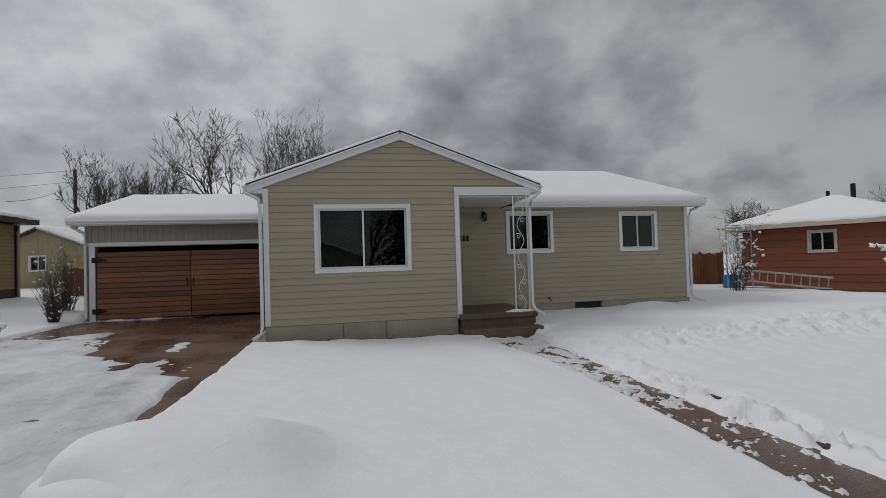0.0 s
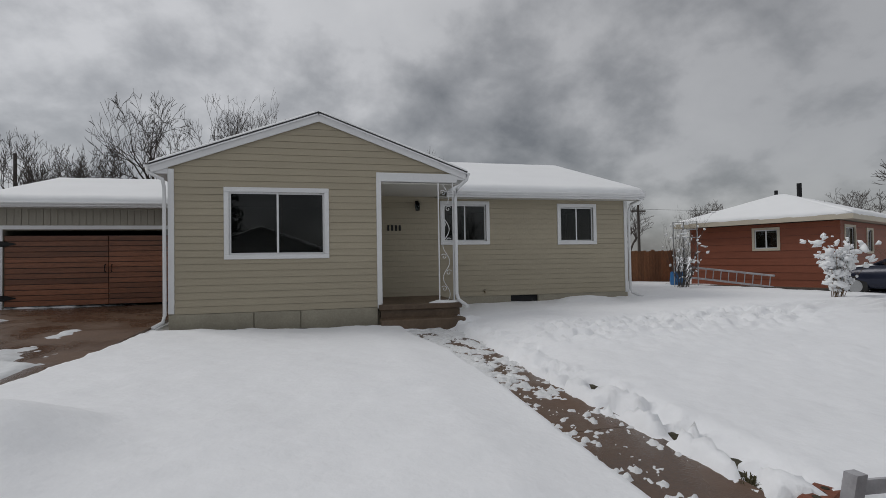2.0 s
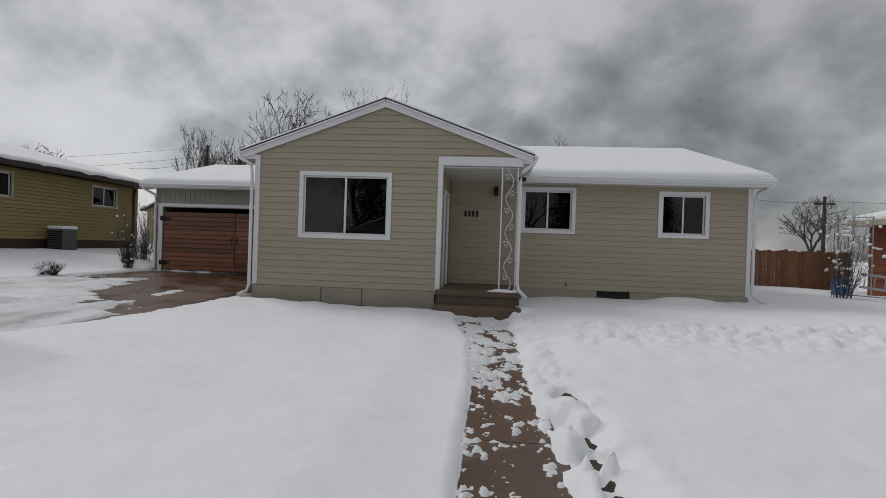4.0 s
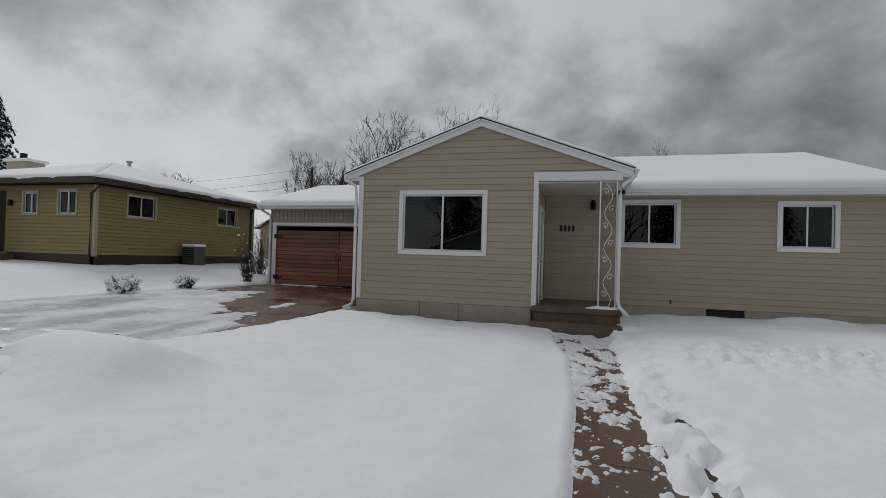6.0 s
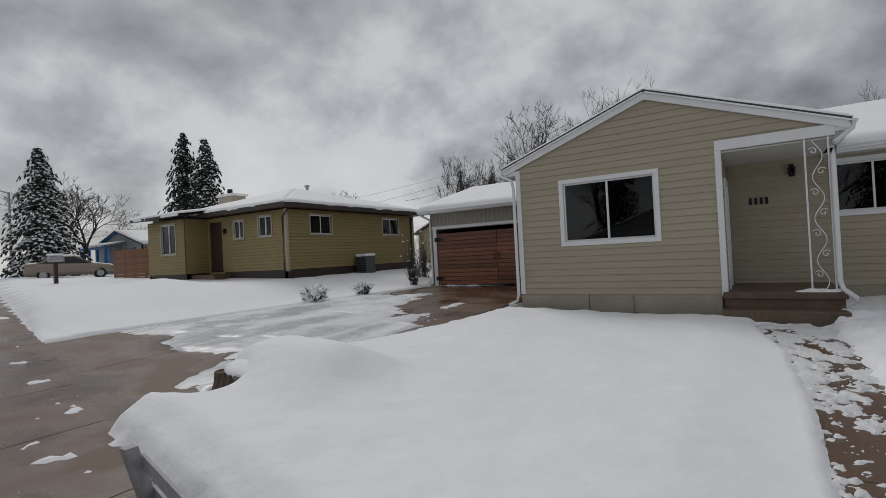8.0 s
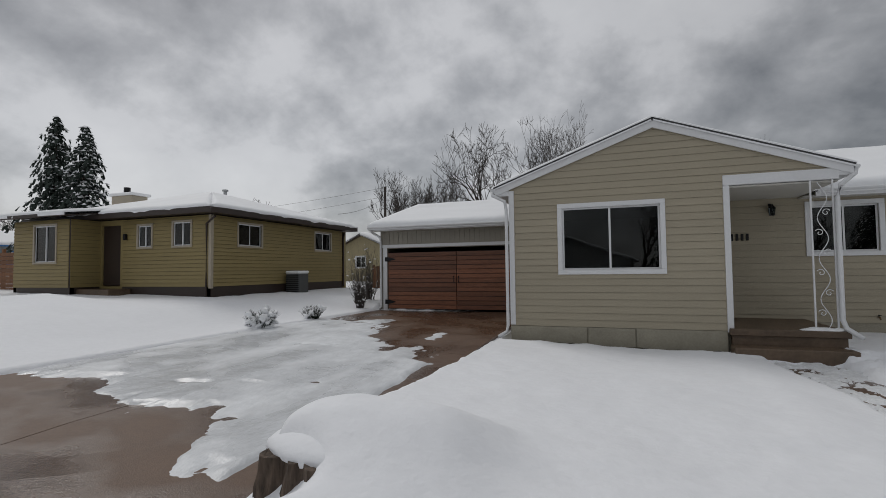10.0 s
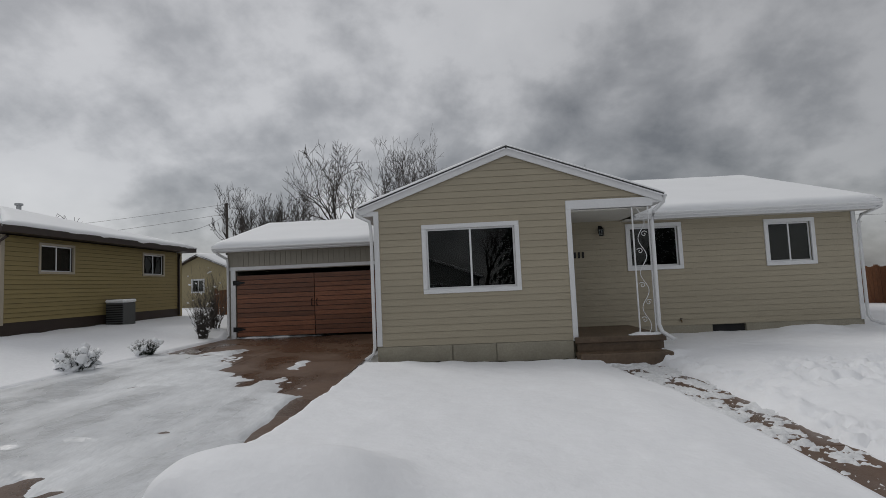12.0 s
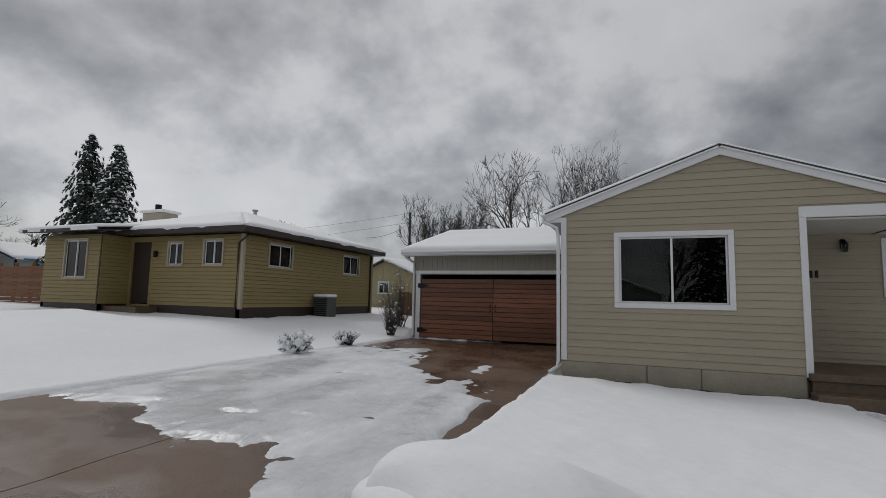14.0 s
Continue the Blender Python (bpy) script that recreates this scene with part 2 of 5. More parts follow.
def sstep(a, b, x):
    q = np.clip((x - a) / (b - a), 0, 1)
    return q * q * (3 - 2 * q)


def grid_object(name, xs, ys, z, mat, keep=None):
    nx, ny = len(xs), len(ys)
    X, Y = np.meshgrid(xs, ys)
    co = np.stack([X.ravel(), Y.ravel(), z.ravel()], 1)
    i = np.arange(nx * ny).reshape(ny, nx)
    q = np.stack([i[:-1, :-1].ravel(), i[:-1, 1:].ravel(), i[1:, 1:].ravel(), i[1:, :-1].ravel()], 1)
    if keep is not None:
        q = q[keep(co[q].mean(1))]
    me = bpy.data.meshes.new(name)
    me.vertices.add(len(co)); me.vertices.foreach_set("co", co.ravel())
    me.loops.add(q.size); me.loops.foreach_set("vertex_index", q.ravel().astype(np.int32))
    me.polygons.add(len(q)); me.polygons.foreach_set("loop_start", np.arange(0, q.size, 4, dtype=np.int32))
    me.update(calc_edges=True); me.validate()
    me.shade_smooth()
    me.materials.append(mat)
    return new(name, me)


# ---- the lie of the land ----
DRIVE_X0, DRIVE_X1 = -9.30, -4.30    # driveway
LAWN_Y = -8.70                       # front edge of the lawns
SW_Y0, SW_Y1 = -11.6, -8.83          # pavement
KERB_Y = -12.9


def bend(x):
    """The street swings away behind the neighbours' lots."""
    q = np.maximum(0.0, -(x + 2.0))
    return 0.26 * q * q / (q + 2.5) - 0.35 * np.exp(-((x + 0.8) / 1.3) ** 2) + 0.45 * sstep(1.3, 2.1, x)


def walk_x0(y):
    return np.interp(y, [-8.85, -8.2, -8.05, -5.0, -3.0, -1.8, -0.8], [1.08, 0.92, 0.90, 0.94, 0.84, 0.62, 0.46])


def walk_x1(y):
    return np.interp(y, [-8.85, -8.17, -8.05, -5.0, -0.8], [2.00, 1.95, 1.72, 1.62, 1.60])


def street_z(x):
    return np.interp(x, [-400, -60, -30, -15, -8, 8, 60, 400], [2.4, 1.4, 0.92, 0.62, 0.28, -0.83, -2.0, -3.0])


def pad_z(x):
    return np.interp(x, [-60, -36, -22, -13, -9, -4.2, -1.5, 1.0, 3.0, 6.5, 9, 12, 20, 60], [1.5, 1.0, 0.88, 0.72, 0.42, 0.02, -0.06, -0.06, 0.05, 0.08, 0.14, 0.16, -0.1, -2.0])


def drive_z(x, y):
    q = np.clip((3.9 - y) / (12.3 - bend(x)), 0, 1)
    return 0.35 * (1 - q) + street_z(x) * q - 0.02 * (q >= 1)


def walk_z(y):
    return np.interp(y, [-8.05, -0.8], [-0.16, -0.04])


def bare_z(x, y):
    """Height of the bare ground."""
    v = y - bend(x)
    q = sstep(LAWN_Y, LAWN_Y + 6.5, v)
    z = street_z(x) * (1 - q) + pad_z(x) * q
    return z + sstep(LAWN_Y - 0.15, LAWN_Y + 0.25, v) * (1 - q) * 0.16


def snow_depth(x, y):
    lawn = 0.17 + 0.05 * (fbm(x, y, 0.5, 3, 5) - 0.5) + 0.045 * (fbm(x, y, 3.2, 3, 8) - 0.5)
    lumps, fine = fbm(x, y, 4.2, 4, 11), fbm(x, y, 10.0, 3, 13)
    # trodden snow in a band over the wide lawn, crumbled along the walk
    band = np.exp(-((y + 2.9 - 0.10 * (x - 2)) / 0.9) ** 2) * sstep(1.9, 2.8, x)
    edge = np.exp(-((x - walk_x1(y) - 0.22) / 0.26) ** 2) * sstep(-8.5, -7.5, y)
    wide = sstep(1.9, 2.6, x) * sstep(9.5, 7.5, x) * sstep(-7.5, -5.0, y)
    rough = wide * 0.016 * (fbm(x, y, 6.5, 4, 15) - 0.5) + (band * 0.085 + edge * 0.055) * (sstep(0.42, 0.66, fine) - 0.4) + (band * 0.06 + edge * 0.045) * (sstep(0.42, 0.62, lumps) - 0.4)
    holes = -0.17 * edge * sstep(0.49, 0.60, fbm(x, y, 4.6, 3, 77)) * sstep(-3.8, -5.6, y)
    return lawn + np.where(x > walk_x0(y), rough + holes, 0.0)


# ---- ground ----
def axis(a, b, step, lo, hi, grow=1.22):
    mid = list(np.arange(a, b + 1e-6, step))
    left, right, s = [], [], step
    p = a
    while p > lo:
        s *= grow; p -= s; left.append(max(p, lo))
    s, p = step, b
    while p < hi:
        s *= grow; p += s; right.append(min(p, hi))
    return np.array(left[::-1] + mid + right)


def mix(a, b, q):
    return a * (1 - q) + b * q


def snow_z(x, y, part_of=''):
    v = y - bend(x)
    n1, n2, n3, n4 = fbm(x, y, 1.1, 4, 21), fbm(x, y, 4.5, 4, 31), fbm(x * 1.3, y, 3.4, 5, 41), fbm(x, y, 8.5, 4, 61)
    z = bare_z(x, y) + snow_depth(x, y)
    # lawns fall away gently to the walk and the driveway
    on = sstep(-8.4, -7.95, y) * sstep(-0.3, -0.7, y)
    z = np.where(x < 1.2, mix(z, mix(walk_z(y) + 0.08, z, sstep(-0.05, 0.95, walk_x0(y) - x)), on), mix(z, mix(walk_z(y) + 0.10 + snow_depth(x, y) - 0.17, z, sstep(-0.05, 0.9, x - walk_x1(y))), on))
    z = np.where(x < DRIVE_X0 + 0.2, mix(drive_z(np.full_like(x, DRIVE_X0), y) + 0.07, z, sstep(-0.1, 3.0, DRIVE_X0 - x) * sstep(4.2, 3.6, y) + sstep(3.6, 4.2, y)), z)
    # mound over the stump, with its bark laid bare on one side
    z = z + 0.33 * np.exp(-(((x + 3.55) / 0.85) ** 4 + ((y + 7.02) / 0.66) ** 2)) + 0.05 * np.exp(-(((x + 2.3) / 1.0) ** 2 + ((y + 6.9) / 0.8) ** 2))
    z = z - 0.34 * np.exp(-((((x + 4.20) / 0.46) ** 2 + ((y + 7.80) / 0.36) ** 2) ** 2))
    # drifts on the neighbour's lawn and at the foot of the wing
    z = z + 0.22 * np.exp(-(((x + 15.0) / 2.0) ** 2 + ((y + 2.6) / 0.9) ** 2))
    z = z + 0.13 * np.exp(-(((x - 5.75) / 0.8) ** 4 + ((y - 1.45) / 0.40) ** 2))
    # melted strip at the foot of the front wall
    z = z - 0.15 * sstep(-0.42, -0.16, y + 0.2 * (n2 - 0.5)) * sstep(-4.3, -4.1, x) * sstep(0.1, 0.0, x)
    wob = 0.16 * (n2 - 0.5) + 0.10 * (n1 - 0.5)
    # front walk
    s = np.minimum(np.minimum(x - walk_x0(y), walk_x1(y) - x), np.minimum(y + 8.75, -0.50 - y)) + np.where(x > 1.3, wob * 1.1, wob * 0.35)
    side = sstep(1.45, 1.05, x)
    th = 0.565 + 0.085 * sstep(-5.6, -7.2, y) - 0.09 * sstep(-6.3, -3.0, y) - 0.08 * side + 0.09 * sstep(-0.9, -0.5, y)
    if part_of == 'walk':
        f1, f2 = fbm(x * 1.5 + 0.3 * y, y * 0.9, 3.6, 5, 141), fbm(x, y, 16.0, 4, 161)
        rub = f1 * 0.62 + f2 * 0.38
        bare = np.clip((rub - th) / 0.10, -1, 1)
        return walk_z(y) - 0.004 + np.where(bare > 0, 0.024 * bare + 0.045 * (f2 - 0.4) * bare, 0.03 * bare)
    cz = walk_z(y) - 0.045 - 0.17 * sstep(-7.9, -8.05, y)
    z = mix(z, cz, sstep(-0.04, 0.09, s))
    # driveway
    s = np.minimum(np.minimum(x - DRIVE_X0, DRIVE_X1 - x), np.minimum(v + 8.95, 4.05 - y)) + wob * 0.5
    dry1 = (y + 0.3 + 0.90 * (x + 8.2)) * 0.36 + (n1 - 0.5) * 1.9
    dry2 = (-6.15 - y - 0.08 * (x + 6.5)) * 0.9 + (n1 - 0.5) * 1.6 + (n3 - 0.5) * 0.5 - 0.9 * sstep(-5.7, -5.1, x) * sstep(-8.6, -8.0, y)
    dry3 = 0.55 * sstep(0.42, 0.24, DRIVE_X1 - x + 0.25 * (n1 - 0.5)) * sstep(-8.6, -8.0, y)
    dry4 = (fbm(x * 0.8, y * 1.6, 2.0, 5, 71) - 0.70) * 1.5 * sstep(-8.9, -7.5, x)
    dry = np.maximum(np.maximum(dry1, dry2), np.maximum(dry3, dry4))
    thin = np.clip(0.030 - 0.20 * dry, -0.05, 0.045) + 0.016 * (n2 - 0.5) + 0.035 * (sstep(0.60, 0.66, n3) * sstep(0.05, 0.3, dry) * sstep(0.9, 0.4, dry))
    ruts = 0.016 * np.sin((x + 0.12 * y) * 3.3 + 0.5) + 0.022 * (fbm(x * 1.8, y * 0.6, 2.4, 4, 51) - 0.5) + 0.010 * (n4 - 0.5)
    if part_of == 'drive':
        return drive_z(x, y) + thin + ruts
    z = mix(z, drive_z(x, y) - 0.06, sstep(-0.05, 0.09, s))
    # pavement
    s = np.minimum(SW_Y1 - v, v - SW_Y0) + wob * 0.5
    cz = street_z(x) - 0.03 + 0.05 * (sstep(0.69, 0.75, n3))
    z = mix(z, cz, sstep(-0.04, 0.10, s))
    # road
    s = KERB_Y - 0.1 - v + wob
    z = mix(z, street_z(x) - 0.20 + 0.06 * sstep(0.52, 0.6, n3), sstep(0, 0.2, s) * sstep(-21.5, -21.0, v))
    return z


gx = axis(-10.5, 8.0, 0.055, -900, 900)
gy = axis(-9.7, 3.1, 0.055, -700, 900)
GX, GY = np.meshgrid(gx, gy)
ground = grid_object("ground", gx, gy, snow_z(GX, GY), M_SNOW)
tagged(ground, "smooth fresh snow lying over lawns and verges", "snow", kind="structure")


wx_, wy_ = np.arange(0.25, 1.85, 0.022), np.arange(-8.03, -0.52, 0.022)
WX, WY = np.meshgrid(wx_, wy_)
walk_slush = grid_object("slush", wx_, wy_, snow_z(WX, WY, 'walk'), M_RUBBLE, keep=lambda c: (c[:, 0] > walk_x0(c[:, 1]) - 0.04) & (c[:, 0] < walk_x1(c[:, 1]) + 0.04))
tagged(walk_slush, "trodden broken slush on the front walk", "snow", kind="stuff")
dx_, dy_ = np.arange(DRIVE_X0 - 0.05, DRIVE_X1 + 0.10, 0.045), np.arange(-8.78, 4.0, 0.045)
DX, DY = np.meshgrid(dx_, dy_)
slush = grid_object("slush", dx_, dy_, snow_z(DX, DY, 'drive'), M_SLUSH, keep=lambda c: c[:, 1] - bend(c[:, 0]) > -8.82)
tagged(slush, "thin grey wet slush over the driveway", "snow", kind="stuff")


def slab(name, parent, x0, x1, y0, y1, zf, thick, mat, step=0.5, label="", warp=lambda x, y: (x, y)):
    """A cast slab that follows the fall of the land."""
    nx, ny = max(2, int((x1 - x0) / step) + 1), max(2, int((y1 - y0) / step) + 1)
    xs, ys = np.linspace(x0, x1, nx), np.linspace(y0, y1, ny)
    bm = bmesh.new()
    put = lambda x, y, d: bm.verts.new((*(float(q) for q in warp(x, y)), float(zf(*warp(x, y))) - d))
    top = [[put(x, y, 0.0) for x in xs] for y in ys]
    low = [[put(x, y, thick) for x in xs] for y in ys]
    for j in range(ny - 1):
        for i in range(nx - 1):
            bm.faces.new((top[j][i], top[j][i + 1], top[j + 1][i + 1], top[j + 1][i]))
    for a, b in [(top[0], low[0]), (top[-1][::-1], low[-1][::-1]), ([r[0] for r in top][::-1], [r[0] for r in low][::-1]), ([r[-1] for r in top], [r[-1] for r in low])]:
        for i in range(len(a) - 1):
            bm.faces.new((a[i + 1], a[i], b[i], b[i + 1])[::-1])
    return part(name, bm, mat, parent, label)


driveway = thing("driveway", Matrix(), "wet brown concrete driveway half covered by slush", "driveway", kind="structure")
for i in range(2):
    for j in range(4):
        x0 = DRIVE_X0 + (DRIVE_X1 - DRIVE_X0) / 2 * i
        y0 = -8.79 + 12.7 / 4 * j
        slab("slab", driveway, x0 + 0.006, x0 + (DRIVE_X1 - DRIVE_X0) / 2 - 0.006, y0 + 0.006, y0 + 3.175 - 0.006, drive_z, 0.15, M_CONC)
front_walk = thing("front_walk", Matrix(), "wet concrete front walk with trodden snow", "walkway", kind="structure")
for j in range(5):
    y0 = -8.05 + 7.27 / 5 * j
    slab("slab", front_walk, 0.0, 1.0, y0 + 0.005, y0 + 7.27 / 5 - 0.005, lambda x, y: walk_z(y), 0.3, M_CONC, 0.25, warp=lambda u, y: (walk_x0(y) - 0.05 + u * (walk_x1(y) - walk_x0(y) + 0.1), y))
slab("landing", front_walk, 0.86, 2.16, -8.82, -8.055, lambda x, y: street_z(1.4) + 0.05, 0.2, M_CONC)
pavement = thing("pavement", Matrix(), "wet concrete pavement slabs along the street", "pavement", kind="structure")
for i in range(-40, 24):
    slab("slab", pavement, i * 1.55 + 0.006, i * 1.55 + 1.544, SW_Y0, SW_Y1, lambda x, y: street_z(x), 0.2, M_CONC, 0.8, warp=lambda x, y: (x, y + bend(x)))
road = slab("road", None, -300, 300, -21.0, KERB_Y - 0.16, lambda x, y: street_z(x) - 0.17, 0.2, M_ASPHALT, 4.0, warp=lambda x, y: (x, y + bend(x)))
tagged(road, "wet dark asphalt street edged with slush", "road", kind="structure")
kerb = slab("kerb", None, -150, 150, KERB_Y - 0.15, KERB_Y, lambda x, y: street_z(x) + 0.0, 0.3, M_CONC, 3.0, warp=lambda x, y: (x, y + bend(x)))
tagged(kerb, "low wet concrete kerb", "kerb", kind="structure")


# ---- building helpers (a wall is built facing -y at its own y = 0) ----
def wall(name, parent, m, u0, u1, z0, z1, holes, mat, thick=0.14, gable=None):
    bm = bmesh.new()
    us = sorted({u0, u1, *[h[0] for h in holes], *[h[1] for h in holes]})
    zs = sorted({z0, z1, *[h[2] for h in holes], *[h[3] for h in holes]})
    solid = {(i, k) for i, (a, b) in enumerate(zip(us, us[1:])) for k, (c, d) in enumerate(zip(zs, zs[1:]))
             if not any(h[0] < (a + b) / 2 < h[1] and h[2] < (c + d) / 2 < h[3] for h in holes)}
    vs = {}
    def vert(i, k, y):
        if (i, k, y) not in vs:
            vs[i, k, y] = bm.verts.new((us[i], y, zs[k]))
        return vs[i, k, y]
    for i, k in sorted(solid):
        f = [vert(i, k, 0), vert(i + 1, k, 0), vert(i + 1, k + 1, 0), vert(i, k + 1, 0)]
        g = [vert(i, k, thick), vert(i + 1, k, thick), vert(i + 1, k + 1, thick), vert(i, k + 1, thick)]
        bm.faces.new(f); bm.faces.new(g[::-1])
        for e, (di, dk) in enumerate(((0, -1), (1, 0), (0, 1), (-1, 0))):
            if (i + di, k + dk) not in solid:
                bm.faces.new((f[(e + 1) % 4], f[e], g[e], g[(e + 1) % 4]))
    if gable:
        g0, g1, gu, gz = gable
        add_prism(bm, [(g0, 0, z1), (g1, 0, z1), (gu, 0, gz)], [(g0, thick, z1), (g1, thick, z1), (gu, thick, gz)])
    ob = part(name, bm, mat, parent)
    ob.matrix_local = m
    return ob


def lap_boards(wall_ob, u0, u1, z0, z1, holes, mat, lap=0.14, gable=None, proud=0.018, name="siding_board"):
    rows = int(math.ceil((z1 - z0) / lap - 1e-6))
    for r in range(rows):
        a, b = z0 + r * lap, min(z0 + (r + 1) * lap, z1)
        pieces = [(u0, u1, a, b)]
        for h in holes:
            cut = []
            for p, q, c, d in pieces:
                if h[2] >= d or h[3] <= c or h[0] >= q or h[1] <= p:
                    cut.append((p, q, c, d)); continue
                lo, hi = max(p, h[0]), min(q, h[1])
                cut += [(p, lo, c, d), (hi, q, c, d), (lo, hi, c, min(d, h[2])), (lo, hi, max(c, h[3]), d)]
            pieces = [t for t in cut if t[1] - t[0] > 0.02 and t[3] - t[2] > 0.015]
        for p, q, c, d in pieces:
            pt, qt, pb, qb = p, q, p, q
            if gable:
                gu, gz, k = gable            # apex and slope
                pb, qb = max(p, gu - (gz - c) / k), min(q, gu + (gz - c) / k)
                pt, qt = max(p, gu - (gz - d) / k), min(q, gu + (gz - d) / k)
                if qb - pb < 0.03:
                    continue
                qt = max(qt, pt + 0.002)
            e = 0.005 if c == a else 0.0
            f0, f1 = (-0.004 - (proud - 0.004) * (b - w) / (b - a) for w in (c, d))
            bm = bmesh.new()
            add_prism(bm, [(pb, f0, c + e), (qb, f0, c + e), (qb, -0.001, c + e), (pb, -0.001, c + e)],
                      [(pt, f1, d - 0.001), (qt, f1, d - 0.001), (qt, -0.001, d - 0.001), (pt, -0.001, d - 0.001)])
            part(name, bm, mat, wall_ob)


def window(parent, m, u0, u1, z0, z1, trim=0.095, mats=None, curtain=None, slide=True, out=0.042):
    mt = mats or M_WHITE
    bm = bmesh.new()
    add_box(bm, u0, u1, -out, 0.02, z1 - trim, z1, 0.004)
    add_box(bm, u0, u1, -out, 0.02, z0, z0 + trim, 0.004)
    add_box(bm, u0, u0 + trim, -out, 0.02, z0 + trim + 0.001, z1 - trim - 0.001, 0.004)
    add_box(bm, u1 - trim, u1, -out, 0.02, z0 + trim + 0.001, z1 - trim - 0.001, 0.004)
    w = part("window", bm, mt, parent)
    w.matrix_local = m
    a, b, c, d = u0 + trim, u1 - trim, z0 + trim, z1 - trim
    mid, fr = (a + b) / 2, 0.035
    for i, (p, q) in enumerate(((a, mid + 0.015), (mid - 0.015, b))):
        y = 0.012 + 0.022 * i if slide else 0.012
        bm = bmesh.new()
        add_box(bm, p, q, y, y + 0.02, d - fr, d); add_box(bm, p, q, y, y + 0.02, c, c + fr)
        add_box(bm, p, p + fr, y, y + 0.02, c + fr, d - fr); add_box(bm, q - fr, q, y, y + 0.02, c + fr, d - fr)
        part("sash", bm, M_WHITE, w)
        pane = part("pane", box(p + fr, q - fr, y + 0.008, y + 0.010, c + fr, d - fr), M_GLASS, w, "clear dark window pane")
        pane.visible_shadow = False
    if curtain:
        part("curtain", box(a, b, 0.11, 0.12, c, d), curtain, w, "pale drawn curtain")
    return w


def snow_sheet(name, parent, a, b, c, d, t, label="", cell=0.12, rough=0.03, seed=1):
    """Snow of thickness t over a sloping quad a-b (eave) d-c (ridge)."""
    a, b, c, d = Vector(a), Vector(b), Vector(c), Vector(d)
    lu, lv = max((b - a).length, (c - d).length), max((d - a).length, (c - b).length)
    nu, nv = max(4, min(160, int(lu / cell))), max(4, min(90, int(lv / cell)))
    nrm = (b - a).cross(d - a).normalized()
    bm = bmesh.new()
    rows = []
    for j in range(nv + 1):
        v = j / nv
        row = []
        for i in range(nu + 1):
            u = i / nu
            p = (a * (1 - u) + b * u) * (1 - v) + (d * (1 - u) + c * u) * v
            edge = min(u * lu, (1 - u) * lu, v * lv, (1 - v) * lv + 0.05)
            h = t * (1 - 0.75 * math.exp(-edge / 0.05))
            h += t * 1.2 * rough * 5 * (noise.noise(Vector((p.x * 1.3, p.y * 1.3, seed))) * 0.6 + noise.noise(Vector((p.x * 5, p.y * 5, seed))) * 0.25)
            ov = 0.03 * noise.noise(Vector((p.x * 3.0, p.y * 3.0, seed + 9))) if j == 0 else 0.0
            row.append(bm.verts.new(p + nrm * h - (d - a).normalized() * ov))
        rows.append(row)
    for j in range(nv):
        for i in range(nu):
            bm.faces.new((rows[j][i], rows[j][i + 1], rows[j + 1][i + 1], rows[j + 1][i]))
    ring = rows[0] + [r[-1] for r in rows[1:]] + rows[-1][::-1][1:] + [r[0] for r in rows[::-1][1:-1]]
    base = [bm.verts.new(v.co - nrm * (t * 1.05)) for v in ring]
    for i in range(len(ring)):
        k = (i + 1) % len(ring)
        if (ring[i].co - ring[k].co).length > 1e-5:
            bm.faces.new((ring[k], ring[i], base[i], base[k]))
    return part(name, bm, M_ROOFSNOW, parent, label, smooth=True)


def roof_slab(name, parent, a, b, c, d, t, mat):
    a, b, c, d = (Vector(q) for q in (a, b, c, d))
    n = (b - a).cross(d - a).normalized() * t
    return part(name, prism([a - n, b - n, c - n, d - n], [a, b, c, d]), mat, parent)


def downspout(parent, pts, mat, r=0.038):
    bm = bmesh.new()
    add_tube(bm, pts, r, 6)
    return part("downspout", bm, mat, parent, smooth=True)


def gutter(parent, p, q, out, mat, size=0.11):
    """A K-profile gutter from p to q, the wall side at out = 0."""
    p, q, o = Vector(p), Vector(q), Vector(out)
    prof = [(0, 0), (0.10, 0), (0.115, -0.02), (0.105, -0.05), (0.075, -0.08), (0.07, -0.11), (0, -0.11)]
    up = Vector((0, 0, 1))
    return part("gutter", prism([p + o * (a * size / 0.11) + up * (b * size / 0.11) for a, b in prof], [q + o * (a * size / 0.11) + up * (b * size / 0.11) for a, b in prof]), mat, parent)


I4 = Matrix()

# ---- the beige house ----
house = thing("house", I4, "single-storey beige lap-sided house with snow-covered gable roof", "house")
AX, AZ, EX, EZ, K = -1.185, 4.57, 3.19, 3.40, 0.367      # front gable: apex, half span, eave height, slope
GW = (-3.06, -1.00, 1.495, 2.96)                        # front window with trim
WY = 2.15                                               # the wing's front
W2 = (1.91, 3.29, 1.82, 2.995)
W3 = (5.31, 6.53, 1.80, 2.955)
hole = lambda w, t=0.095: (w[0] + t, w[1] - t, w[2] + t, w[3] - t)
front = wall("wall", house, I4, -4.08, 0.0, 0.0, 3.15, [hole(GW)], M_FOUND)
gable_wall = wall("gable_wall", house, I4, -4.08, 1.75, 3.15, 3.29, [], M_FOUND, gable=(-4.08 - 0.2, 1.75 + 0.1, AX, 4.43))
lap_boards(front, -3.97, 0.0, 0.425, 3.225, [GW], M_SIDING)
lap_boards(gable_wall, -4.08, 1.9, 0.425 + 0.14 * 20, 4.43, [], M_SIDING, gable=(AX, 4.45, K))
part("corner_board", box(-4.08, -3.97, -0.040, -0.001, 0.44, 3.30, 0.004), M_WHITE, house, "white corner board")
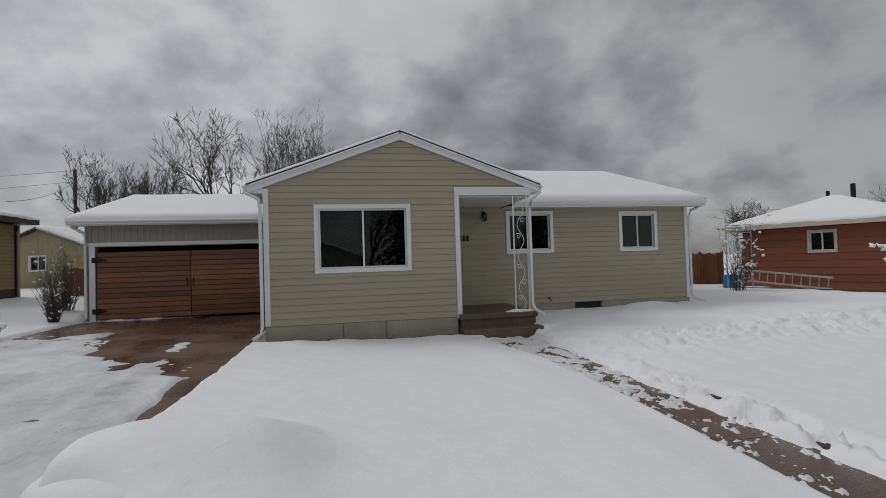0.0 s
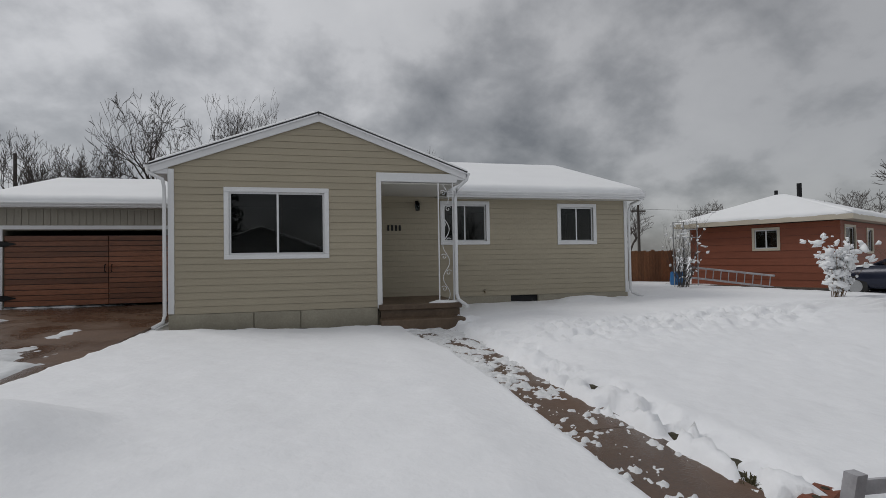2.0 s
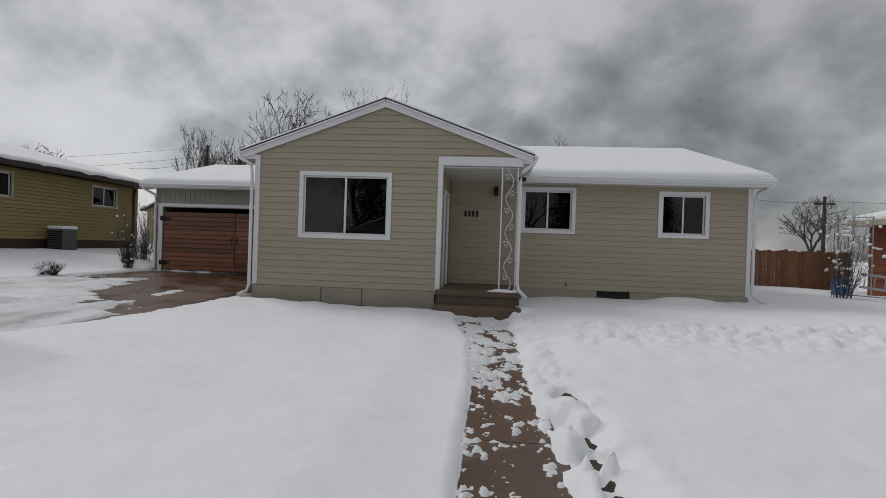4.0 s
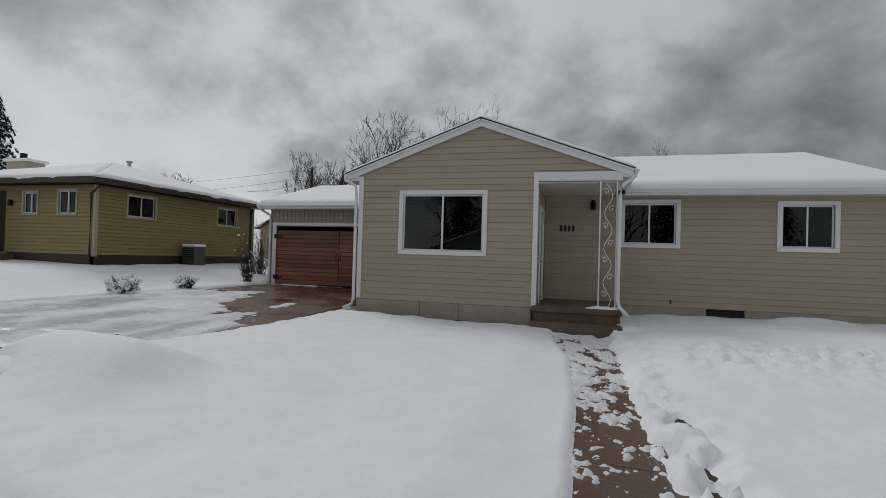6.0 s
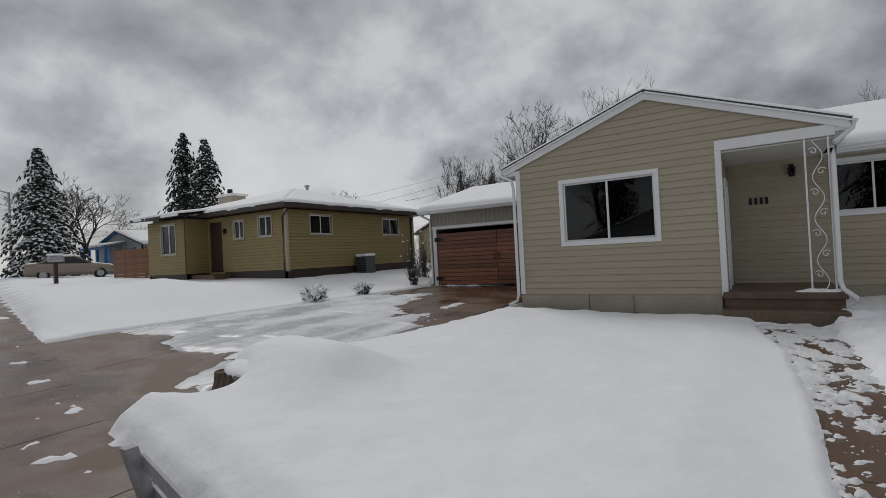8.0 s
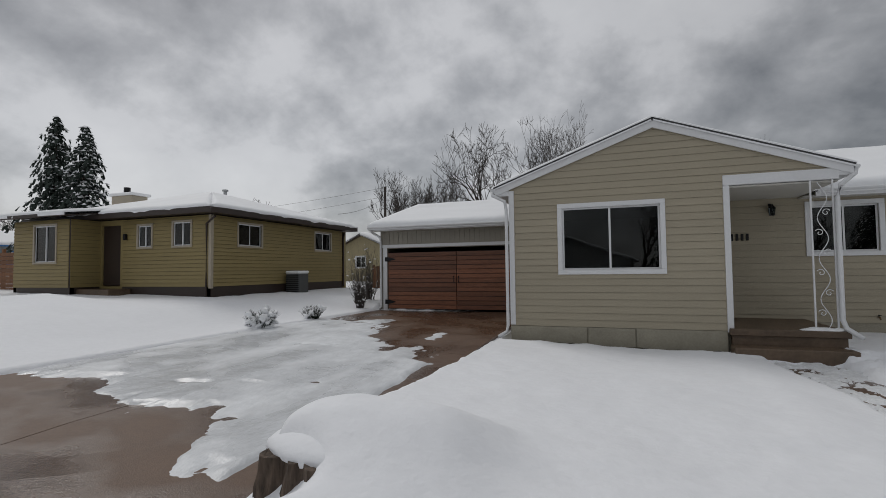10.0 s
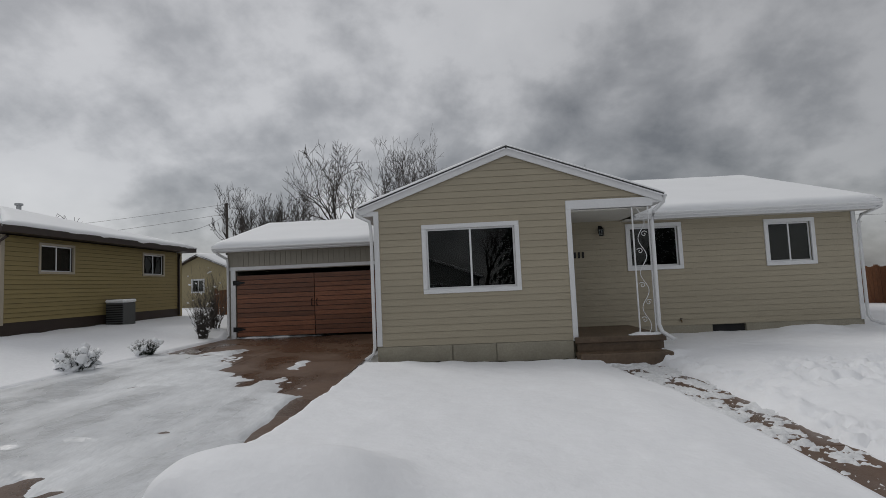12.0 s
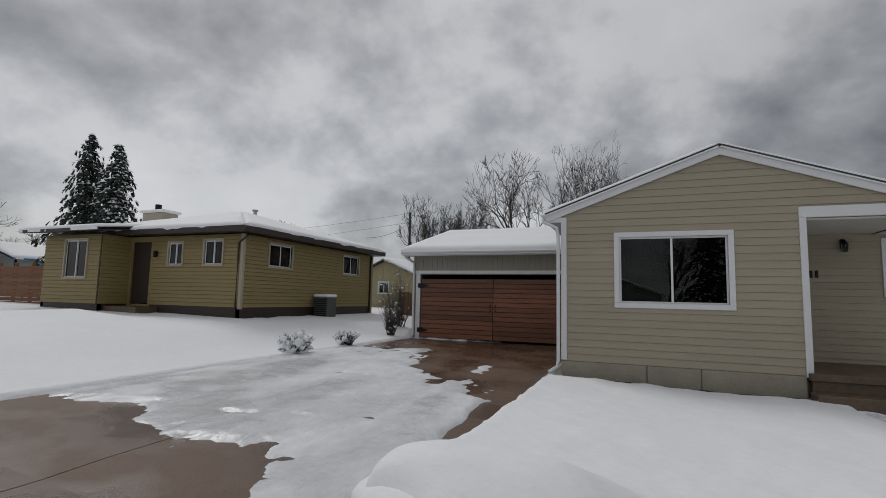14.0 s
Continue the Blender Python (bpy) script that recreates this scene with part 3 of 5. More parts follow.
part("corner_board", box(0.0, 0.105, -0.042, 0.08, 0.40, 3.139, 0.004), M_WHITE, house, "white corner board beside the porch")
for a, b in ((-4.075, -2.515), (-2.49, -1.60), (-1.58, -0.0)):
    part("foundation_panel", box(a, b, -0.03, -0.001, 0.0, 0.418, 0.004), M_FOUND, house, "painted concrete foundation panel")
window(house, I4, *GW)
back_wall = wall("wall", house, pose(0, WY, 0), 0.1, 7.52, 0.0, 3.2, [hole(W2), hole(W3), (3.88, 4.70, 0.10, 0.41)], M_FOUND)
lap_boards(back_wall, 0.12, 7.43, 0.42, 3.2, [W2, W3], M_SIDING)
window(house, pose(0, WY, 0), *W2)
window(house, pose(0, WY, 0), *W3)
part("corner_board", box(7.43, 7.53, WY - 0.04, WY - 0.001, 0.40, 3.15, 0.004), M_WHITE, house, "white corner board")
# near-black sheet closing the vent hole, in place of the crawl space's shade
part("vent_opening", box(3.88, 4.70, WY + 0.09, WY + 0.11, 0.10, 0.41), M_GLOOM, house, "near-black panel standing for the shade in the crawl space opening")
# entry: side wall with the white door frame, porch ceiling, header
entry = wall("wall", house, pose(0.09, 0.0, 0, 0, 0, 90), 0.10, WY, 0.0, 3.14, [(0.62, 1.56, 0.48, 2.60)], M_FOUND, thick=0.14)
lap_boards(entry, 0.10, WY - 0.03, 0.475, 3.13, [(0.54, 1.64, 0.42, 2.68)], M_SIDING)
door = part("door", box(0.0, 0.045, 0.63, 1.55, 0.49, 2.59, 0.005), M_WHITE, house, "white entry door")
for z0, z1 in ((0.67, 1.27), (1.42, 1.97), (2.07, 2.42)):
    for y0 in (0.72, 1.13):
        part("door_panel", box(0.04, 0.052, y0, y0 + 0.33, z0, z1, 0.004), M_WHITE, door)
part("door_handle", tube([(0.045, 1.47, 1.42), (0.10, 1.47, 1.42), (0.10, 1.37, 1.42)], 0.012, 6), M_BLACK, door, "dark lever handle")
bm = bmesh.new()
add_box(bm, 0.085, 0.13, 0.54, 0.63, 0.48, 2.68); add_box(bm, 0.085, 0.13, 1.55, 1.64, 0.48, 2.68); add_box(bm, 0.085, 0.13, 0.631, 1.549, 2.59, 2.68)
part("door_frame", bm, M_WHITE, house)
part("porch_ceiling", box(0.095, 1.80, 0.03, WY - 0.01, 3.10, 3.13), M_SOFFIT, house, "pale painted porch ceiling")
part("porch_header", box(0.0, 1.80, -0.044, 0.10, 3.14, 3.33, 0.005), M_WHITE, house, "white porch header board")
part("porch_header", box(1.70, 1.80, 0.101, WY - 0.01, 3.131, 3.29, 0.005), M_WHITE, house, "white porch header board")
part("eave_return", prism([(1.72, -0.035, 3.20), (2.0, -0.035, 3.20), (2.0, -0.035, 3.34), (1.72, -0.035, 3.34)], [(1.72, 1.8, 3.20), (2.0, 1.8, 3.20), (2.0, 1.8, 3.34), (1.72, 1.8, 3.34)]), M_WHITE, house)
part("eave_return", prism([(-4.38, -0.035, 3.20), (-4.081, -0.035, 3.20), (-4.081, -0.035, 3.34), (-4.38, -0.035, 3.34)], [(-4.38, 3.0, 3.20), (-4.081, 3.0, 3.20), (-4.081, 3.0, 3.34), (-4.38, 3.0, 3.34)]), M_WHITE, house)
# rake boards and the front gable's roof
for s in (-1, 1):
    e = AX + s * EX
    low = [(AX, -0.07, AZ - 0.03), (e, -0.07, EZ - 0.03), (e, -0.07, EZ - 0.19), (AX, -0.07, AZ - 0.20)]
    part("rake_board", prism(low, [(x, -0.036, z) for x, y, z in low]), M_WHITE, house, "white rake board")
    q = [(e + s * 0.03, -0.10, EZ - 0.012), (AX, -0.10, AZ), (AX, 4.9, AZ), (e + s * 0.03, 4.9, EZ - 0.012)]
    q = q if s < 0 else [q[1], q[0], q[3], q[2]]
    roof_slab("roof", house, *q, 0.03, M_SHINGLE)
    a, b, c, d = (Vector(p) + Vector((0, 0.004, 0.001)) for i, p in enumerate(q))
    if s < 0:
        snow_sheet("roof_snow", house, d, a, b, c, 0.075, "thin snow on the gable roof", seed=3)
    else:
        snow_sheet("roof_snow", house, b, c, d, a, 0.075, "thin snow on the gable roof", seed=4)
    gutter(house, (e, -0.03, EZ - 0.03), (e, 4.2 if s < 0 else 1.68, EZ - 0.03), (s, 0, 0), M_WHITE)
# main roof
RX0, RX1, RY, RZ = -4.35, 7.80, 7.15, 4.97
EV = 1.68                                               # eave line of the main roof
roof_slab("roof", house, (RX0, EV, 3.24), (RX1, EV, 3.24), (RX1, RY, RZ), (RX0, RY, RZ), 0.05, M_SHINGLE)
roof_slab("roof", house, (RX1, 12.62, 3.24), (RX0, 12.62, 3.24), (RX0, RY, RZ), (RX1, RY, RZ), 0.05, M_SHINGLE)
snow_sheet("roof_snow", house, (1.5, EV - 0.03, 3.245), (RX1 + 0.03, EV - 0.03, 3.245), (RX1 + 0.03, RY, RZ), (1.5, RY, RZ), 0.12, "thick smooth snow on the main roof", seed=5)
snow_sheet("roof_snow", house, (RX0, 4.6, 3.24 + 0.3163 * 2.92), (1.5, 4.6, 3.24 + 0.3163 * 2.92), (1.5, RY, RZ), (RX0, RY, RZ), 0.13, "thick smooth snow on the main roof", seed=6)
part("fascia", box(1.99, RX1, EV + 0.01, EV + 0.05, 3.05, 3.19, 0.004), M_WHITE, house, "white fascia")
gutter(house, (2.0, EV + 0.01, 3.21), (RX1, EV + 0.01, 3.21), (0, -1, 0), M_WHITE, 0.10)
part("soffit", box(1.8, RX1 - 0.02, EV + 0.05, WY - 0.01, 3.06, 3.08), M_SOFFIT, house)
part("rake_board", prism([(RX1 - 0.02, EV + 0.01, 3.05), (RX1 - 0.02, EV + 0.01, 3.2), (RX1 - 0.02, RY, RZ - 0.04), (RX1 - 0.02, RY, RZ - 0.2)], [(RX1 + 0.01, EV + 0.01, 3.05), (RX1 + 0.01, EV + 0.01, 3.2), (RX1 + 0.01, RY, RZ - 0.04), (RX1 + 0.01, RY, RZ - 0.2)]), M_WHITE, house)
end = wall("wall", house, pose(7.52, 0, 0, 0, 0, 90), WY + 0.141, 12.1, 0.0, 3.2, [], M_FOUND, gable=(WY, 12.1, RY, 4.75))
lap_boards(end, WY + 0.141, 12.1, 0.42, 3.2, [], M_SIDING)
wall("wall", house, pose(0, 12.25, 0), -4.08, 7.52, 0.0, 3.2, [], M_FOUND)
wall("wall", house, pose(-4.08, 0, 0, 0, 0, -90), -12.2, -0.145, 0.0, 3.2, [], M_PANEL)
# rooms behind the panes, their dimness painted in as near-black colour
part("room_floor", box(-3.9, 7.3, 2.4, 12.1, 0.43, 0.47), M_GLOOM, house, "room floor coloured near-black for indoor gloom")
part("room_floor", box(-3.9, -0.06, 0.16, 2.4, 0.43, 0.47), M_GLOOM, house, "room floor coloured near-black for indoor gloom")
part("room_wall", box(-3.93, -0.1, 4.2, 4.25, 0.5, 3.2), M_ROOM_GLOOM, house, "room wall coloured near-black for indoor gloom")
part("room_wall", box(0.2, 7.3, 5.4, 5.45, 0.46, 3.2), M_ROOM_GLOOM, house, "room wall coloured near-black for indoor gloom")
part("room_ceiling", box(-3.93, 7.3, 2.32, 12.1, 3.0, 3.03), M_ROOM_GLOOM, house)
part("room_ceiling", box(-3.93, -0.06, 0.16, 2.31, 3.0, 3.03), M_ROOM_GLOOM, house)
# downspouts
downspout(house, [(-4.45, -0.03, 3.30), (-4.43, -0.05, 3.22), (-4.16, -0.07, 3.08), (-4.13, -0.07, 2.9), (-4.13, -0.07, 0.42), (-4.15, -0.10, 0.29), (-4.30, -0.28, 0.20)], M_WHITE)
downspout(house, [(2.05, -0.02, 3.32), (2.03, -0.03, 3.22), (1.80, -0.07, 3.02), (1.745, -0.07, 2.8), (1.745, -0.07, 0.68), (1.78, -0.12, 0.53), (1.92, -0.35, 0.40)], M_WHITE, 0.042)
downspout(house, [(7.78, 1.63, 3.12), (7.74, 1.74, 3.06), (7.60, 2.03, 2.95), (7.58, 2.10, 2.8), (7.58, 2.10, 0.5), (7.61, 2.04, 0.38), (7.74, 1.75, 0.28)], M_WHITE)

# porch slab and steps
porch_steps = thing("porch_steps", I4, "worn brown concrete porch slab and steps", "steps")
part("porch_slab", box(0.02, 1.84, -0.16, WY - 0.01, 0.36, 0.48, 0.012), M_STEP, porch_steps)
part("porch_base", box(0.06, 1.80, -0.10, WY - 0.01, -0.1, 0.36), M_STEP, porch_steps)
part("step", box(0.02, 1.82, -0.52, -0.105, -0.1, 0.19, 0.015), M_STEP, porch_steps)

# iron porch support with scrolls
iron = thing("porch_support", pose(1.535, -0.02, 0.48), "white scrolled wrought-iron porch support", "porch post")
for x in (-0.165, 0.165):
    part("upright", box(x - 0.013, x + 0.013, -0.013, 0.013, 0.0, 2.655), M_WHITE, iron)
part("base_plate", box(-0.24, 0.24, -0.05, 0.05, 0.0, 0.015, 0.004), M_WHITE, iron)
wave = [(0.075 * math.sin(z / 0.72 * 2 * math.pi), 0, z) for z in np.linspace(0.02, 2.62, 70)]
part("stem", tube(wave, 0.008, 5), M_WHITE, iron)
for i in range(7):
    z, s = 0.30 + i * 0.355, 1 if i % 2 else -1
    pts = []
    for k in range(26):
        a = k / 25 * 3.6 * math.pi / 1.6
        r = 0.068 * (1 - k / 25 * 0.85)
        pts.append((s * (0.055 + r * math.cos(a + 0.5)), 0, z + r * math.sin(a + 0.5)))
    part("scroll", tube(pts, 0.007, 5), M_WHITE, iron)

# ---- garage ----
garage = thing("garage", I4, "attached garage with stained cedar doors under a snowy roof", "garage")
GY0 = 3.95
gw = wall("wall", garage, pose(0, GY0, 0), -9.22, -4.081, 0.1, 3.0, [(-8.97, -4.10, 0.0, 2.34)], M_PANEL)
for i in range(32):
    x = -9.2 + i * 0.16
    part("batten", box(x, x + 0.145, GY0 - 0.012, GY0 - 0.001, 2.465, 3.0, 0.003), M_PANEL, garage)
part("door_trim", box(-9.16, -4.10, GY0 - 0.025, GY0 - 0.001, 2.36, 2.46, 0.004), M_WHITE, garage, "white door trim")
part("door_trim", box(-9.12, -8.975, GY0 - 0.025, GY0 - 0.001, 0.33, 2.359, 0.004), M_WHITE, garage, "white door trim")
for a, b in ((-8.95, -6.63), (-6.615, -4.11)):
    leaf = part("garage_door", box(a, b, GY0 + 0.035, GY0 + 0.06, 0.40, 2.20), M_BROWN, garage, "stained cedar garage door leaf")
    for r in range(13):
        z = 0.40 + r * 0.1385
        part("plank", box(a, b, GY0 + 0.010, GY0 + 0.034, z + 0.007, z + 0.130, 0.005), M_WOOD, leaf)
    hx = b - 0.07 if a < -7 else a + 0.07
    part("door_handle", tube([(hx, GY0 + 0.01, 1.24), (hx, GY0 - 0.045, 1.27), (hx, GY0 - 0.045, 1.41), (hx, GY0 + 0.01, 1.44)], 0.013, 6), M_BLACK, leaf, "black iron pull")
    if a < -7:
        for z in (0.62, 1.99):
            part("strap_hinge", prism([(a - 0.1, GY0 - 0.03, z - 0.07), (a - 0.02, GY0 - 0.03, z - 0.07), (a + 0.25, GY0 - 0.005, z - 0.012), (a + 0.25, GY0 - 0.005, z + 0.012), (a - 0.02, GY0 - 0.03, z + 0.07), (a - 0.1, GY0 - 0.03, z + 0.07)],
                                         [(a - 0.1, GY0 + 0.01, z - 0.07), (a - 0.02, GY0 + 0.01, z - 0.07), (a + 0.25, GY0 + 0.009, z - 0.012), (a + 0.25, GY0 + 0.009, z + 0.012), (a - 0.02, GY0 + 0.01, z + 0.07), (a - 0.1, GY0 + 0.01, z + 0.07)]), M_BLACK, leaf, "black strap hinge")
wall("wall", garage, pose(-9.22, 0, 0, 0, 0, -90), -11.4, -GY0 - 0.141, 0.3, 3.0, [], M_PANEL)
wall("wall", garage, pose(0, 11.4, 0), -9.22, -4.08, 0.3, 3.0, [], M_PANEL)
GA, GB, GRY, GRZ = -9.45, -4.09, 7.6, 4.16
GE = 3.55                                               # eave line of the garage roof
roof_slab("roof", garage, (GA, GE, 3.04), (GB, GE, 3.04), (GB, GRY, GRZ), (GA, GRY, GRZ), 0.05, M_SHINGLE)
roof_slab("roof", garage, (GB, 11.65, 3.04), (GA, 11.65, 3.04), (GA, GRY, GRZ), (GB, GRY, GRZ), 0.05, M_SHINGLE)
snow_sheet("roof_snow", garage, (GA - 0.02, GE - 0.03, 3.045), (GB, GE - 0.03, 3.045), (GB, GRY, GRZ), (GA - 0.02, GRY, GRZ), 0.13, "thick smooth snow on the garage roof", seed=8)
part("gable_fill", prism([(-9.22, GY0, 3.0), (-9.22, 11.4, 3.0), (-9.22, GRY, 4.04)], [(-9.12, GY0, 3.0), (-9.12, 11.4, 3.0), (-9.12, GRY, 4.04)]), M_PANEL, garage)
part("fascia", box(GA, GB, GE + 0.01, GE + 0.05, 2.89, 3.0, 0.004), M_WHITE, garage)
gutter(garage, (GA, GE + 0.01, 3.02), (GB, GE + 0.01, 3.02), (0, -1, 0), M_WHITE, 0.10)
part("soffit", box(GA, GB, GE + 0.05, GY0 - 0.002, 2.90, 2.92), M_SOFFIT, garage)
downspout(garage, [(-9.36, 3.51, 2.94), (-9.34, 3.57, 2.86), (-9.19, 3.87, 2.70), (-9.18, 3.89, 2.55), (-9.18, 3.89, 0.46), (-9.18, 3.80, 0.40)], M_WHITE)
part("garage_floor", box(-9.1, -4.1, 3.97, 11.3, 0.2, 0.34), M_GLOOM, garage)


# ---- hip roof with snow ----
def hip_roof(parent, x0, x1, y0, y1, z, rise, t, seed, fascia, along_x=True, run=None):
    if along_x:
        h = run or (y1 - y0) / 2
        ym = (y0 + y1) / 2
        r0, r1 = (x0 + h, ym, z + rise), (x1 - h, ym, z + rise)
        faces = [((x0, y0, z), (x1, y0, z), r1, r0), ((x1, y0, z), (x1, y1, z), r1, r1), ((x1, y1, z), (x0, y1, z), r0, r1), ((x0, y1, z), (x0, y0, z), r0, r0)]
    else:
        h = run or (x1 - x0) / 2
        xm = (x0 + x1) / 2
        r0, r1 = (xm, y0 + h, z + rise), (xm, y1 - h, z + rise)
        faces = [((x0, y0, z), (x1, y0, z), r0, r0), ((x1, y0, z), (x1, y1, z), r1, r0), ((x1, y1, z), (x0, y1, z), r1, r1), ((x0, y1, z), (x0, y0, z), r0, r1)]
    bm = bmesh.new()
    base = [bm.verts.new(p) for p in ((x0, y0, z), (x1, y0, z), (x1, y1, z), (x0, y1, z))]
    a, b = bm.verts.new(r0), bm.verts.new(r1)
    if along_x:
        for q in ((base[0], base[1], b, a), (base[1], base[2], b), (base[2], base[3], a, b), (base[3], base[0], a)):
            bm.faces.new(q)
    else:
        for q in ((base[0], base[1], a), (base[1], base[2], b, a), (base[2], base[3], b), (base[3], base[0], a, b)):
            bm.faces.new(q)
    bm.faces.new(base[::-1])
    part("roof", bm, M_SHINGLE, parent)
    for i, f in enumerate(faces):
        snow_sheet("roof_snow", parent, *f, t, "snow lying on the hip roof", seed=seed + i, cell=0.2)
    bm = bmesh.new()
    add_box(bm, x0, x1, y0, y0 + 0.03, z - 0.17, z - 0.005); add_box(bm, x0, x1, y1 - 0.03, y1, z - 0.17, z - 0.005)
    add_box(bm, x0, x0 + 0.03, y0 + 0.03, y1 - 0.03, z - 0.17, z - 0.005); add_box(bm, x1 - 0.03, x1, y0 + 0.03, y1 - 0.03, z - 0.17, z - 0.005)
    part("fascia", bm, fascia, parent)
    part("soffit", box(x0 + 0.03, x1 - 0.03, y0 + 0.03, y1 - 0.03, z - 0.15, z - 0.13), fascia, parent)


# ---- ochre house next door ----
ochre = thing("house", pose(-13.42, 1.05, -0.04), "low ochre-sided house with brown trim and snowy hip roof", "house")
YB, YT = 1.24, 3.42
side_w = [(1.05, 2.25, 2.47, 3.30), (5.25, 6.50, 2.47, 3.30)]
front_w = [(-1.55, -0.72, 2.45, 3.30), (-3.05, -2.35, 2.45, 3.25)]
rot90 = pose(0, 0, 0, 0, 0, 90)
ws = wall("wall", ochre, rot90, 0.0, 7.4, 0.6, YT, [hole(w, 0.06) for w in side_w], M_BROWN)
lap_boards(ws, 0.08, 7.34, YB, YT, side_w, M_YELLOW, lap=0.118, proud=0.024)
for w in side_w:
    window(ochre, rot90, *w, trim=0.06, mats=M_TAN, curtain=M_CURTAIN)
wf = wall("wall", ochre, I4, -3.7, -0.001, 0.6, YT, [hole(w, 0.06) for w in front_w], M_BROWN)
lap_boards(wf, -3.7, -0.08, YB, YT, front_w, M_YELLOW, lap=0.118, proud=0.024)
for w in front_w:
    window(ochre, I4, *w, trim=0.06, mats=M_TAN, curtain=M_CURTAIN)
part("corner_board", box(-0.08, 0.022, -0.024, 0.08, YB - 0.05, YT, 0.004), M_TAN, ochre)
part("downspout", tube([(0.3, -0.15, 3.35), (-0.13, -0.05, 3.15), (-0.13, -0.05, 0.95)], 0.035, 6), M_BROWN, ochre)
part("downspout", tube([(0.03, 7.5, 3.35), (0.04, 7.42, 3.15), (0.04, 7.42, 1.0)], 0.035, 6), M_BROWN, ochre)
part("door", box(-4.65, -3.8, 0.05, 0.10, 1.28, 3.25, 0.005), M_BROWN, ochre, "dark brown front door")
wall("wall", ochre, I4, -4.75, -3.7, 0.6, YT, [(-4.65, -3.8, 1.25, 3.25)], M_YELLOW)
wb = wall("wall", ochre, pose(0, -0.95, 0), -7.5, -4.75, 0.6, YT, [hole((-6.5, -5.35, 2.0, 3.3), 0.06)], M_BROWN)
lap_boards(wb, -7.5, -4.80, YB, YT, [(-6.5, -5.35, 2.0, 3.3)], M_YELLOW, lap=0.118, proud=0.024)
window(ochre, pose(0, -0.95, 0), -6.5, -5.35, 2.0, 3.3, trim=0.06, mats=M_TAN, curtain=M_CURTAIN)
wr = wall("wall", ochre, pose(-4.75, 0, 0, 0, 0, 90), -0.94, 0.0, 0.6, YT, [], M_BROWN)
lap_boards(wr, -0.94, 0.0, YB, YT, [], M_YELLOW, lap=0.118, proud=0.024)
part("porch_slab", box(-4.9, -3.3, -0.75, -0.01, 0.7, 1.18, 0.01), M_STEP, ochre)
wall("wall", ochre, pose(-7.5, 0, 0, 0, 0, -90), -7.4, 0.95, 0.6, YT, [], M_YELLOW)
wall("wall", ochre, pose(0, 7.54, 0), -7.5, 0, 0.6, YT, [], M_YELLOW)
part("room_floor", box(-7.4, -0.15, 0.2, 7.3, 1.1, 1.15), M_GLOOM, ochre)
part("wall_lamp", box(-3.55, -3.45, -0.14, -0.03, 2.75, 2.95, 0.02), M_BLACK, ochre, "small dark wall lamp")
hip_roof(ochre, -8.0, 0.48, -0.48, 7.9, 3.60, 1.20, 0.10, 30, M_BROWN)
roof_slab("porch_roof", ochre, (-8.0, -1.5, 3.55), (-4.2, -1.5, 3.55), (-4.2, 0.6, 3.86), (-8.0, 0.6, 3.86), 0.10, M_BROWN)
snow_sheet("roof_snow", ochre, (-8.0, -1.5, 3.555), (-4.2, -1.5, 3.555), (-4.2, 0.9, 3.90), (-8.0, 0.9, 3.90), 0.10, "snow on the porch roof", seed=44)
part("chimney", box(-7.3, -6.2, 2.2, 2.9, 4.0, 4.72, 0.02), M_TAN, ochre, "tan brick chimney")
part("chimney_cap", box(-7.4, -6.1, 2.1, 3.0, 4.72, 4.83, 0.04), M_ROOFSNOW, ochre, "snow-capped chimney top")
part("flue", tube([(-6.9, 2.55, 4.8), (-6.9, 2.55, 5.1)], 0.12, 8), M_BLACK, ochre)
part("vent_pipe", tube([(-3.9, 4.6, 4.5), (-3.9, 4.6, 5.05)], 0.07, 8), M_METAL, ochre)
part("vent_cap", tube([(-3.9, 4.6, 5.05), (-3.9, 4.6, 5.12)], 0.12, 8), M_METAL, ochre)

ac = thing("air_conditioner", pose(-13.02, 4.70, 0.84), "grey outdoor air conditioner with a snow cap", "air conditioner")
part("body", box(-0.29, 0.29, -0.29, 0.29, 0.0, 0.72, 0.03), material("grey_steel", (0.075, 0.08, 0.08), 0.5, grain=0.1), ac)
for i in range(9):
    part("louvre", box(-0.27, 0.27, -0.302, -0.29, 0.06 + i * 0.07, 0.09 + i * 0.07), M_BLACK, ac)
bm = bmesh.new(); add_box(bm, -0.31, 0.31, -0.31, 0.31, 0.715, 0.82, 0.04)
part("snow_cap", bm, M_ROOFSNOW, ac, "white snow cap")

# ---- rust-red house on the other side ----
rust = thing("house", pose(14.44, 4.27, -0.1, 0, 0, -66), "low rust-red sided house with a snowy hip roof", "house")
RB, RT = 0.35, 2.62
rw = (-0.22, 0.68, 1.66, 2.50)
wq = wall("wall", rust, I4, -2.5, 2.4, -0.4, RT, [hole(rw, 0.08)], M_BROWN)
lap_boards(wq, -2.5, 2.4, RB, RT, [rw], M_ORANGE, lap=0.26, proud=0.018)
window(rust, I4, *rw, trim=0.08, mats=M_ORTRIM, curtain=None)
rr = [(0.4, 1.7, 1.2, 2.5), (3.1, 4.0, 1.5, 2.45)]
wq = wall("wall", rust, pose(2.4, 0, 0, 0, 0, 90), 0.0, 8.0, -0.4, RT, [hole(w, 0.08) for w in rr], M_BROWN)
lap_boards(wq, 0.0, 8.0, RB, RT, rr, M_ORANGE, lap=0.26, proud=0.018)
for w in rr:
    window(rust, pose(2.4, 0, 0, 0, 0, 90), *w, trim=0.08, mats=M_ORTRIM)
